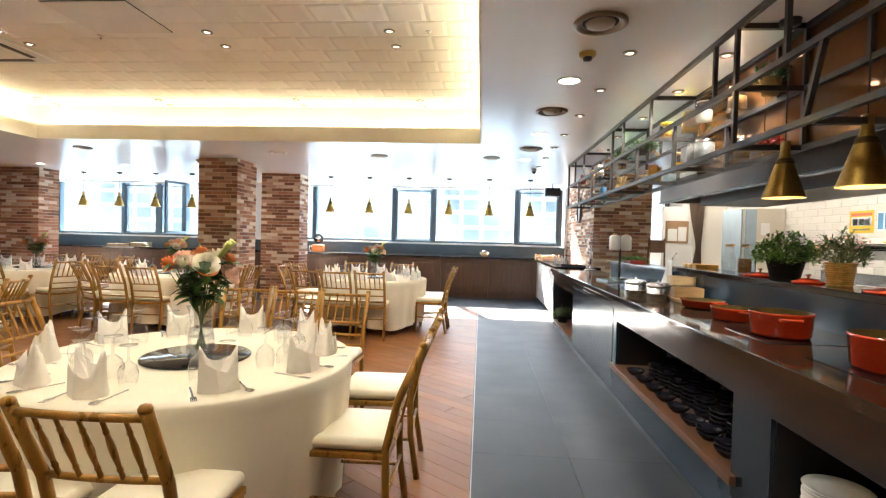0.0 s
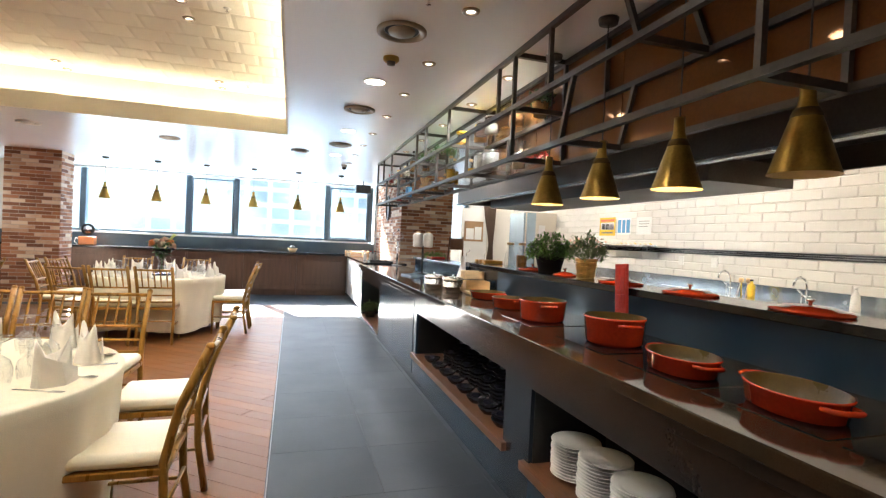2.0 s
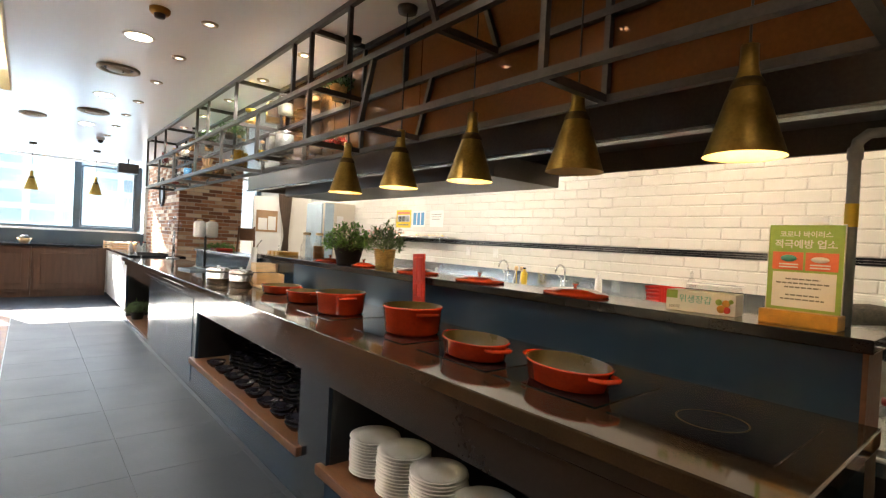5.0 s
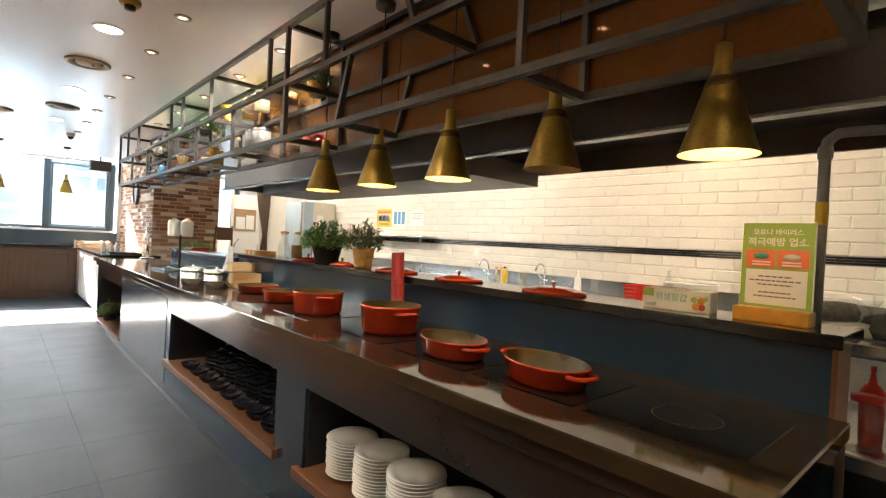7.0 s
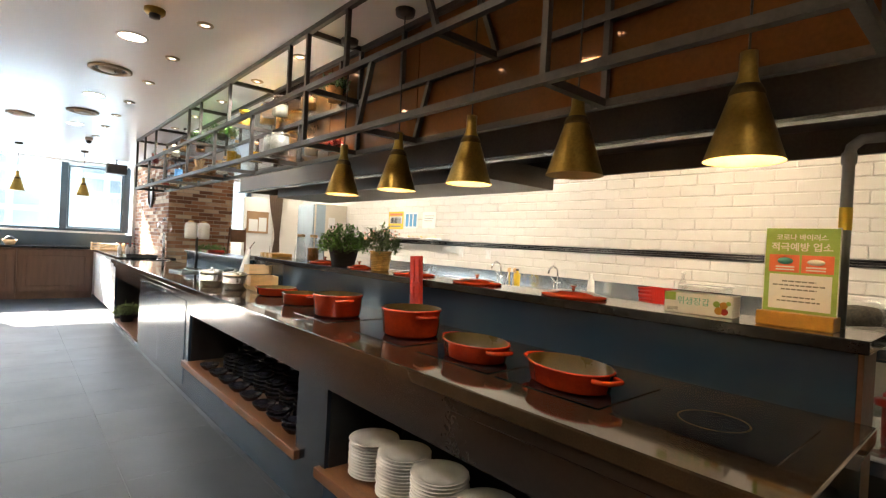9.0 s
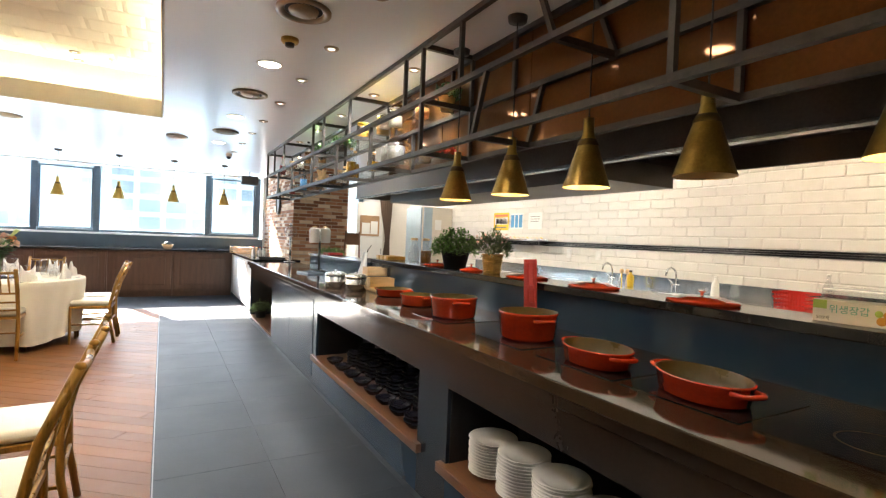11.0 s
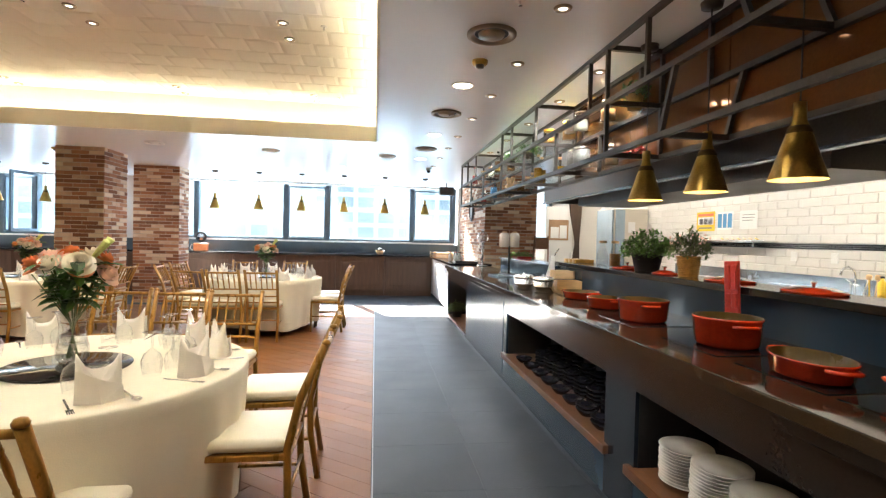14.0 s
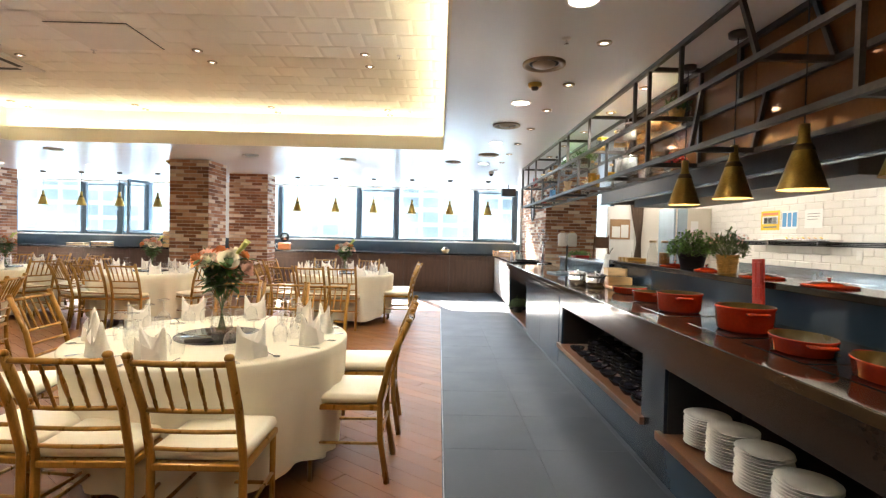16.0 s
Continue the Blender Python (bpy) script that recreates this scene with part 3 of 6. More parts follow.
for z in (ZB, ZM):
    ys = (9.38, 8.52, 7.66, 6.69, 5.80, 4.91, 4.03)
    for a, b in zip(ys, ys[1:]):
        g = part("glass_shelf", boxes((FX + 0.02, BX - 0.02, b + 0.015, a - 0.015, z + 0.0155, z + 0.0235)), M_shelfglass, rk, "clear glass shelf")
        g.visible_shadow = False

# ---- hood with bronze panels ----
hd = thing("extractor_hood", pose(0, 0, 0), "long dark steel extractor hood over the kitchen", "hood")
part("fascia", boxes((2.14, 2.17, -4.0, 7.25, 1.845, 2.06), (2.17, 3.3, 7.22, 7.25, 1.845, 2.06), bevel=0.003), M_hood, hd)
part("lip", boxes((2.12, 2.18, -4.0, 7.26, 1.83, 1.845)), M_splash, hd, "dull steel gutter lip")
part("upper_fascia", boxes((2.14, 2.17, -4.0, RY0 - 0.01, 2.062, 2.597), bevel=0.003), M_hood, hd)
part("back", boxes((3.3, 3.33, -4.0, 7.25, 1.905, 2.58)), M_hood, hd)
part("deck", boxes((2.17, 3.3, -4.0, 7.22, 2.05, 2.08)), M_hood, hd)
part("duct", boxes((2.5, 3.2, 3.5, 7.0, 1.80, 1.95), bevel=0.004), M_hood, hd)
# bronze mirror glass hung behind the rack's back frame
BRONZE_Y = (1.43, 2.245, 3.43, 4.45, 5.45)
for a, b in zip(BRONZE_Y, BRONZE_Y[1:]):
    part("bronze_panel", boxes((BX + 0.018, BX + 0.026, a + 0.003, b - 0.003, ZB - 0.012, 2.597), bevel=0.001), M_bronze, rk, "brown bronze mirror glass panel")
for y in (-2, 0.5, 3, 5.5):
    solid("hood_lamp", boxes((3.6, 3.7, y - 0.55, y + 0.55, 2.56, 2.597), bevel=0.01), M_tube, "warm tube lamp on the kitchen ceiling", "lamp", "kitchen lamps")

# ---- brass pendants over the counter ----
def pendant(x, y, z, s, lit, group):
    p = thing("pendant_lamp", pose(x, y, z), "aged brass cone pendant lamp on a thin cord", "pendant lamp", group)
    prof = [(0.106, 0.0), (0.101, 0.012), (0.078, 0.085), (0.058, 0.15), (0.042, 0.198), (0.032, 0.222), (0.0265, 0.238), (0.024, 0.255), (0.023, 0.312), (0.0, 0.314)]
    prof = [(r * s, h * s) for r, h in prof]
    part("shade", lathe(prof, 32), M_brass, p, "aged brass cone shade")
    part("shade_inside", lathe([(0.104 * s, 0.001), (0.055 * s, 0.15 * s), (0.0, 0.162 * s)], 32), M_brass_in, p)
    part("seam_band", lathe([(0.0475 * s, 0.186 * s), (0.0475 * s, 0.192 * s), (0.037 * s, 0.216 * s), (0.035 * s, 0.216 * s)], 32), M_oldbrass, p, "dark tarnished band")
    part("cord", tube([(0, 0, 0.30 * s), (0, 0, CEIL - z - 0.03)], 0.0035, 6), M_plasticblack, p)
    part("canopy", lathe([(0.0, CEIL - z - 0.035), (0.05, CEIL - z - 0.03), (0.055, CEIL - z - 0.001), (0.0, CEIL - z)], 20), M_iron, p)
    if lit:
        part("bulb", lathe([(0, 0.03), (0.025, 0.04), (0.032, 0.06), (0.02, 0.1), (0, 0.11)], 12), M_bulb, p)
for k, y in enumerate((3.98, 3.395, 2.83, 2.265, 1.70)):
    pendant(1.67, y, 1.625, 1.0, k != 3, "counter pendants")
for x in (-3.21, -2.37, -1.53, -0.68, 0.157, 1.0):
    pendant(x, 11.5, 1.85, 0.95, False, "window pendants")
for x in (-8.72, -7.89, -7.06, -6.23):
    pendant(x, 11.4, 1.87, 0.95, False, "window pendants")

# ---- tables, chairs ----
def chair_model():
    c = thing("banquet_chair", pose(0, 0, 0), "gold varnished wooden banquet chair with ivory seat cushion", "chair", "banquet chairs")
    # the chair looks along +y; back at y = -0.2
    def rod(name, a, b, r=0.0125):
        return part(name, tube([a, b], r, 8), M_gold, c)
    for s in (-1, 1):
        part("back_post", tube([(s * 0.185, -0.235, 0.0), (s * 0.185, -0.195, 0.25), (s * 0.185, -0.19, 0.45), (s * 0.185, -0.238, 0.66), (s * 0.188, -0.34, 0.895)], 0.0175, 10), M_gold, c)
        part("finial", lathe([(0.0, 0.0), (0.0175, 0.002), (0.0195, 0.012), (0.014, 0.022), (0, 0.026)], 10, at=(s * 0.188, -0.342, 0.890)), M_gold, c)
        part("front_leg", tube([(s * 0.175, 0.19, 0.0), (s * 0.18, 0.185, 0.42)], 0.013, 8, r_end=0.0155), M_gold, c)
        rod("stretcher", (s * 0.185, -0.2, 0.22), (s * 0.178, 0.187, 0.22), 0.009)
    rod("stretcher", (-0.178, 0.187, 0.17), (0.178, 0.187, 0.17), 0.009)
    rod("stretcher", (-0.185, -0.2, 0.27), (0.185, -0.2, 0.27), 0.009)
    part("seat_frame", boxes((-0.2, 0.2, -0.205, 0.2, 0.405, 0.435), bevel=0.006), M_gold, c)
    def rung(z, y, r):
        part("back_rail", tube([(-0.183, y, z), (-0.09, y - 0.008, z), (0, y - 0.011, z), (0.09, y - 0.008, z), (0.183, y, z)], r, 8), M_gold, c)
    rung(0.872, -0.331, 0.0125)
    rung(0.665, -0.240, 0.0105)
    rung(0.575, -0.216, 0.0095)
    rung(0.495, -0.195, 0.0095)
    for k in range(5):
        x = -0.128 + 0.064 * k
        b = 0.008 * (1 - (x / 0.18) ** 2)
        prof = [(0.0062, 0.0), (0.0075, 0.015), (0.0062, 0.03), (0.0085, 0.04), (0.0062, 0.05), (0.0095, 0.10), (0.0095, 0.13), (0.0062, 0.165), (0.0085, 0.175), (0.0062, 0.185), (0.0062, 0.211)]
        bm = lathe(prof, 8)
        bmesh.ops.transform(bm, matrix=Matrix.Translation((x, -0.243 - b, 0.665)) @ Matrix.Rotation(radians(23.2), 4, "X"), verts=bm.verts)
        part("spindle", bm, M_gold, c)
    bm = bmesh.new()
    box(bm, -0.198, 0.198, -0.19, 0.208, 0.436, 0.494, bevel=0.027)
    for v in bm.verts:
        v.co.z += 0.016 * max(0, 1 - (v.co.x / 0.2) ** 2) * max(0, 1 - (v.co.y / 0.2) ** 2) if v.co.z > 0.47 else 0
    for f in bm.faces:
        f.smooth = True
    part("cushion", bm, M_cushion, c, "ivory vinyl seat cushion")
    return c

CHAIRS = []
def seat_at(x, y, face):
    """A chair whose back's top is at x, y and that looks along face degrees (0 = +x)."""
    a = radians(face)
    bx, by = x + 0.27 * math.cos(a), y + 0.27 * math.sin(a)
    m = pose(bx, by, 0, 0, 0, face - 90)
    if not CHAIRS:
        c = chair_model()
        c.matrix_basis = m
    else:
        c = copy_thing(CHAIRS[0], m)
    CHAIRS.append(c)

def table(x, y, rad, seed):
    t = thing("round_table", pose(x, y, 0), "round banquet table hidden under its cloth", "table", "round tables")
    part("tabletop", lathe([(0, 0.70), (rad - 0.01, 0.70), (rad - 0.004, 0.715), (rad - 0.01, 0.735), (0, 0.735)], 48), M_pale, t)
    part("pedestal", lathe([(0.0, 0.0), (0.30, 0.0), (0.28, 0.03), (0.05, 0.06), (0.045, 0.69), (0, 0.70)], 16), M_iron, t)
    rr = random.Random(seed)
    n, rows = 144, 12
    bm = bmesh.new()
    ph = [rr.uniform(0, 6.28) for _ in range(6)]
    def fold(a):
        return 0.40 * math.sin(9 * a + ph[0] + 0.9 * math.sin(2 * a + ph[1])) + 0.35 * math.sin(15 * a + ph[2] + math.sin(3 * a + ph[3])) + 0.25 * math.sin(23 * a + ph[4])
    rings = []
    for r0, z0 in ((0.2, 0.740), (0.5, 0.740), (0.92, 0.740), (1.0, 0.7385), (1.012, 0.728)):
        rings.append([bm.verts.new((rad * r0 * math.cos(2 * math.pi * k / n), rad * r0 * math.sin(2 * math.pi * k / n), z0)) for k in range(n)])
    for j in range(1, rows + 1):
        u = j / rows
        ring = []
        for k in range(n):
            a = 2 * math.pi * k / n
            r1 = rad * 1.012 - u * 0.055 + 0.058 * u ** 0.8 * fold(a)
            z1 = 0.728 - (0.728 - 0.10) * u + (0.03 * math.sin(4 * a + ph[5]) * u if j == rows else 0)
            ring.append(bm.verts.new((r1 * math.cos(a), r1 * math.sin(a), z1)))
        rings.append(ring)
    c0 = bm.verts.new((0, 0, 0.740))
    for k in range(n):
        bm.faces.new((c0, rings[0][k], rings[0][(k + 1) % n]))
    for p, q in zip(rings, rings[1:]):
        for k in range(n):
            bm.faces.new((p[k], q[k], q[(k + 1) % n], p[(k + 1) % n]))
    for f in bm.faces:
        f.smooth = True
    solid("tablecloth", bm, M_cloth, "ivory cloth falling in soft folds round the table", "tablecloth", "tablecloths", m=pose(x, y, 0))
    d = solid("turntable", lathe([(0, 0.742), (0.243, 0.742), (0.248, 0.746), (0.248, 0.752), (0.243, 0.756), (0, 0.756)], 48), M_disc, "round black mirror turntable in the table's middle", "turntable", "turntables", m=pose(x + 0.03, y - 0.03, 0))

TABLES = ((-1.38, 3.44, 0.76), (-1.59, 8.45, 0.80), (-4.45, 8.05, 0.80), (-6.85, 8.25, 0.80))
for k, (x, y, r_) in enumerate(TABLES):
    table(x, y, r_, 11 + k)
# first table
for x, y, f in ((-1.01, 2.36, 90), (-1.47, 2.37, 92), (-1.93, 2.41, 84), (-0.285, 3.35, 180), (-0.285, 4.03, 183), (-1.07, 4.98, -92), (-1.49, 5.05, -90), (-1.92, 5.08, -86), (-2.86, 3.98, 4), (-2.75, 3.25, 12)):
    seat_at(x, y, f)
# second table
for x, y, f in ((-1.40, 7.42, 90), (-1.84, 7.40, 88), (-2.26, 7.46, 80), (-0.42, 8.30, 178), (-0.44, 8.85, 190), (-1.35, 9.62, -95), (-2.15, 9.60, -85), (-2.85, 8.85, -15), (-2.88, 8.3, 6)):
    seat_at(x, y, f)
# third and fourth table
for x, y, f in ((-4.25, 7.10, 92), (-4.72, 7.12, 88), (-5.25, 7.30, 60), (-5.55, 7.95, 10), (-5.45, 8.5, -12), (-3.35, 7.55, 150), (-3.30, 8.10, 176)):
    seat_at(x, y, f)
for x, y, f in ((-5.85, 7.75, 160), (-5.75, 8.45, 185), (-6.45, 7.15, 100), (-7.0, 7.15, 88), (-6.2, 9.3, -110), (-6.85, 9.35, -90), (-7.5, 9.3, -75)):
    seat_at(x, y, f)
# chairs of a table beyond the picture's side
for x, y, f in ((-4.15, 5.20, 200), (-3.75, 4.45, 190), (-3.72, 3.7, 178)):
    seat_at(x, y, f)

# ---- ceiling fixtures ----
def downlight(x, y, z=CEIL, r=0.075):
    d = thing("downlight", pose(x, y, z), "round recessed ceiling downlight, switched on", "downlight", "downlights")
    part("trim_ring", lathe([(r, -0.001), (r + 0.004, -0.006), (r + 0.018, -0.005), (r + 0.022, 0.0)], 28), M_white, d)
    part("lens", lathe([(0, -0.003), (r * 0.7, -0.003), (r, -0.001)], 28), M_lampglow, d, "glowing frosted lens")
def spot(x, y, z=CEIL):
    d = thing("ceiling_spot", pose(x, y, z), "small swivel ceiling spot with white ring", "ceiling spot", "ceiling spots")
    part("ring", lathe([(0.026, -0.001), (0.03, -0.012), (0.046, -0.008), (0.05, 0.0)], 24), M_champagne, d)
    part("lamp", lathe([(0, -0.007), (0.016, -0.007), (0.0255, -0.002)], 20), M_spotglow, d, "glowing spot lamp")
def vent(x, y, r=0.15):
    metal = M_champagne if r > 0.14 else M_white
    d = thing("ceiling_vent", pose(x, y, CEIL), "round metal ceiling air diffuser with ring slots", "ceiling vent", "ceiling vents")
    part("collar", lathe([(r, 0.0), (r, -0.014), (r - 0.02, -0.02), (r - 0.035, -0.012), (r - 0.045, -0.002)], 36), metal, d)
    part("slot", lathe([(r - 0.047, -0.0015), (r - 0.07, -0.0015)], 36), M_dark, d, "dark ring slot")
    part("cone", lathe([(r - 0.068, -0.003), (r - 0.075, -0.018), (0.03, -0.026), (0, -0.027)], 36), metal, d)
for y in (1.05, 3.05, 5.04, 7.01, 8.87):
    downlight(0.66, y)
for y in (4.0, 5.95, 7.94):
    vent(0.655, y)
for x, y in ((-6.12, 8.32), (-3.12, 8.52), (-1.58, 8.7), (0.14, 8.74)):
    vent(x, y, 0.13)
for y in (2.7, 3.6, 4.46, 5.27, 6.11, 7.03, 7.84, 8.7, 9.6):
    spot(0.95, y)
for y in (4.5, 5.3, 6.2, 7.1, 8.0):
    spot(1.58, y)
for x in (-6.86, -2.32, -0.64, -4.9, -8.6):
    downlight(x, 10.2, CEIL, 0.06)
for x, ys in ((-0.81, (5.30, 5.64, 7.42, 7.70, 3.1, 3.4)), (-2.42, (5.30, 5.62, 7.40, 7.70, 3.1, 3.4)), (-4.32, (5.25, 5.55, 7.45, 7.70, 3.1, 3.4)), (-6.0, (7.4, 7.7, 5.3))):
    for y in ys:
        spot(x, y, RAISED - 0.002)
for x, y in ((0.68, 4.46), (-4.9, 9.4)):
    d = thing("smoke_detector", pose(x, y, CEIL), "bronze coloured ceiling smoke detector", "smoke detector", "smoke detectors")
    part("base", lathe([(0.055, 0.0), (0.055, -0.018), (0.045, -0.03), (0, -0.03)], 24), M_brass, d)
    part("sensor", lathe([(0.03, -0.03), (0.028, -0.05), (0, -0.055)], 16), M_iron, d)
for x, y, z in ((0.68, 5.9, CEIL), (0.7, 3.55, CEIL), (-0.48, 5.31, RAISED), (-0.5, 7.45, RAISED), (-3.45, 5.36, RAISED)):
    d = thing("sprinkler", pose(x, y, z), "small ceiling sprinkler with white rosette", "sprinkler", "sprinklers")
    part("rosette", lathe([(0.03, 0.0), (0.028, -0.006), (0.01, -0.008), (0, -0.008)], 16), M_white, d)
    part("nozzle", lathe([(0.006, -0.008), (0.006, -0.03), (0.014, -0.033), (0, -0.035)], 10), M_chrome, d)
# access hatch and ceiling cassette in the raised ceiling
h = thing("ceiling_hatch", pose(-3.08, 5.0, RAISED - 0.008), "cream ceiling access hatch with thin dark joint", "hatch")
part("panel", boxes((-0.345, 0.345, -0.29, 0.29, -0.008, 0.0), bevel=0.002), M_lip, h)
part("joint", boxes((-0.351, 0.351, -0.296, 0.296, 0.001, 0.004)), M_dark, h)
a = thing("ceiling_cassette", pose(-4.9, 5.55, RAISED - 0.006), "white four-way air conditioning ceiling cassette", "air conditioner")
part("panel", boxes((-0.47, 0.47, -0.47, 0.47, -0.025, 0.0), bevel=0.01), M_white, a)
part("grille", boxes((-0.26, 0.26, -0.26, 0.26, -0.03, -0.0255), bevel=0.002), M_paper, a)
for k in range(4):
    part("louvre", boxes((-0.28, 0.28, 0.32, 0.38, -0.03, -0.0255)), M_dark, a, m=pose(0, 0, 0, 0, 0, 90 * k))
c = thing("security_camera", pose(0.9, 9.9, CEIL), "white dome security camera on the ceiling", "security camera")
part("base", lathe([(0.05, 0), (0.05, -0.03), (0.04, -0.04), (0, -0.04)], 20), M_white, c)
part("dome", lathe([(0.036, -0.04), (0.034, -0.06), (0.02, -0.078), (0, -0.084)], 20), M_plasticblack, c)
s = thing("loudspeaker", pose(1.55, 12.2, 2.42), "black wall loudspeaker on a ceiling bracket", "loudspeaker")
part("box", boxes((-0.16, 0.16, -0.1, 0.1, -0.09, 0.09), bevel=0.012), M_plasticblack, s)
part("grille", boxes((-0.145, 0.145, -0.106, -0.1, -0.075, 0.075), bevel=0.002), M_iron, s)
part("bracket", tube([(0, 0, 0.09), (0, 0, 0.18)], 0.012), M_iron, s)

# ---- table settings ----
def napkin(bm=None):
    bm = bmesh.new()
    n = 20
    rows = []
    for j in range(6):
        u = j / 5
        ring = []
        for k in range(n):
            a = 2 * math.pi * k / n
            rx, ry = 0.060 * (1 - 0.06 * u), 0.043 * (1 - 0.55 * u)
            peak = 0.082 + 0.082 * abs(math.cos(a)) ** 3 + 0.02 * math.sin(a)
            ring.append(bm.verts.new((rx * math.cos(a) * (1 + 0.08 * math.sin(3 * a)), ry * math.sin(a), peak * u + 0.001)))
        rows.append(ring)
    for p, q in zip(rows, rows[1:]):
        for k in range(n):
            f = bm.faces.new((p[k], p[(k + 1) % n], q[(k + 1) % n], q[k]))
            f.smooth = True
    cz = bm.verts.new((0, 0, 0.05))
    for k in range(n):
        bm.faces.new((rows[-1][k], rows[-1][(k + 1) % n], cz))
    # the wrapped outer flap
    f0 = [bm.verts.new(p) for p in ((-0.064, -0.02, 0.002), (0.0, -0.05, 0.002), (0.064, -0.022, 0.002), (0.056, -0.028, 0.05), (-0.01, -0.041, 0.085), (-0.06, -0.02, 0.115))]
    bm.faces.new(f0)
    return bm
nb = napkin()
bmesh.ops.scale(nb, vec=(1.2, 1.25, 1.08), verts=nb.verts)
NAP = mesh_of("napkin", nb, M_napkin)
# a wine glass standing on its rim, foot up
GLS = mesh_of("wine_glass", lathe([(0.031, 0.0), (0.036, 0.03), (0.037, 0.05), (0.03, 0.075), (0.012, 0.092), (0.0045, 0.098), (0.0045, 0.15), (0.012, 0.156), (0.033, 0.159), (0.033, 0.1605), (0.0, 0.161)], 20), M_crystal)
GLS2 = mesh_of("goblet", lathe([(0.034, 0.0), (0.041, 0.035), (0.042, 0.06), (0.033, 0.09), (0.013, 0.108), (0.005, 0.114), (0.005, 0.175), (0.012, 0.18), (0.036, 0.184), (0.036, 0.1855), (0.0, 0.186)], 20), M_crystal)
def cutlery(fork):
    bm = bmesh.new()
    box(bm, -0.004, 0.004, -0.09, 0.05, 0.001, 0.004, bevel=0.001)
    if fork:
        box(bm, -0.011, 0.011, 0.05, 0.068, 0.0015, 0.004)
        for k in range(4):
            box(bm, -0.011 + k * 0.0062, -0.0075 + k * 0.0062, 0.068, 0.1, 0.002, 0.0045)
    else:
        lathe([(0, 0.001), (0.012, 0.002), (0.017, 0.006), (0.0165, 0.007), (0.011, 0.0035), (0, 0.0025)], 14, bm, at=(0, 0.07, 0), sy=1.5)
    return bm
FRK, SPN = mesh_of("fork", cutlery(True), M_chrome), mesh_of("spoon", cutlery(False), M_chrome)
def lay(name, data, m, label, cat, group):
    o = new(name, data)
    o.matrix_basis = m
    return tagged(o, label, cat, group)
for x, y, rad in TABLES:
    n = 10
    for k in range(n):
        a = 2 * math.pi * (k + 0.5) / n + R.uniform(-0.05, 0.05)
        ca_, sa_ = math.cos(a), math.sin(a)
        def at(r, side, z=0.741, rot=0):
            return pose(x + r * ca_ - side * sa_, y + r * sa_ + side * ca_, z, 0, 0, math.degrees(a) + 90 + rot)
        lay("napkin", NAP, at(rad - 0.13, 0, rot=R.uniform(-20, 20)), "ivory napkin folded into a standing hat", "napkin", "napkins")
        lay("wine_glass", GLS, at(rad - 0.27, 0.05 + R.uniform(-.01, .01)), "clear wine glass turned upside down", "glass", "wine glasses")
        lay("goblet", GLS2, at(rad - 0.30, -0.045 + R.uniform(-.01, .01)), "clear goblet turned upside down", "glass", "wine glasses")
        lay("fork", FRK, at(rad - 0.12, -0.095, rot=180 + R.uniform(-6, 6)), "polished steel fork on the cloth", "fork", "cutlery")
        lay("spoon", SPN, at(rad - 0.12, 0.095, rot=180 + R.uniform(-6, 6)), "polished steel spoon on the cloth", "spoon", "cutlery")

# ---- flowers and plants ----
def leaf(bm, base, d, up, length, width):
    """A folded pointed leaf."""
    d, up = d.normalized(), up
    s = d.cross(up).normalized() if d.cross(up).length > 1e-4 else Vector((1, 0, 0))
    n = s.cross(d)
    p = [base, base + d * length * 0.35 + s * width / 2 + n * width * 0.15, base + d * length * 0.7 + s * width * 0.44, base + d * length - n * length * 0.12,
         base + d * length * 0.7 - s * width * 0.44, base + d * length * 0.35 - s * width / 2 + n * width * 0.15, base + d * length * 0.5 - n * width * 0.05]
    v = [bm.verts.new(q) for q in p]
    for i in range(6):
        bm.faces.new((v[i], v[(i + 1) % 6], v[6]))

def rose(rr, size):
    """Nested cups of petals with a scalloped rim."""
    bm = bmesh.new()
    n = 20
    for layer, (r0, h0, flare, lobes) in enumerate(((0.28, 1.0, 0.05, 3), (0.52, 0.95, 0.18, 4), (0.78, 0.78, 0.38, 5), (1.0, 0.52, 0.75, 6))):
        ph = rr.uniform(0, 6.28)
        rows = []
        for j in range(4):
            u = j / 3
            ring = []
            for k in range(n):
                a = 2 * math.pi * k / n
                lobe = abs(math.sin(lobes * (a + ph) / 2)) ** 0.6
                r = size * (r0 * (0.35 + 0.65 * u ** 0.6) + flare * u * u * 0.35) * (0.9 + 0.1 * lobe)
                ring.append(bm.verts.new((r * math.cos(a), r * math.sin(a), size * (h0 * u * (0.82 + 0.18 * lobe) - 0.12 * layer))))
            rows.append(ring)
        for p, q in zip(rows, rows[1:]):
            for k in range(n):
                f = bm.faces.new((p[k], p[(k + 1) % n], q[(k + 1) % n], q[k]))
                f.smooth = True
    return bm

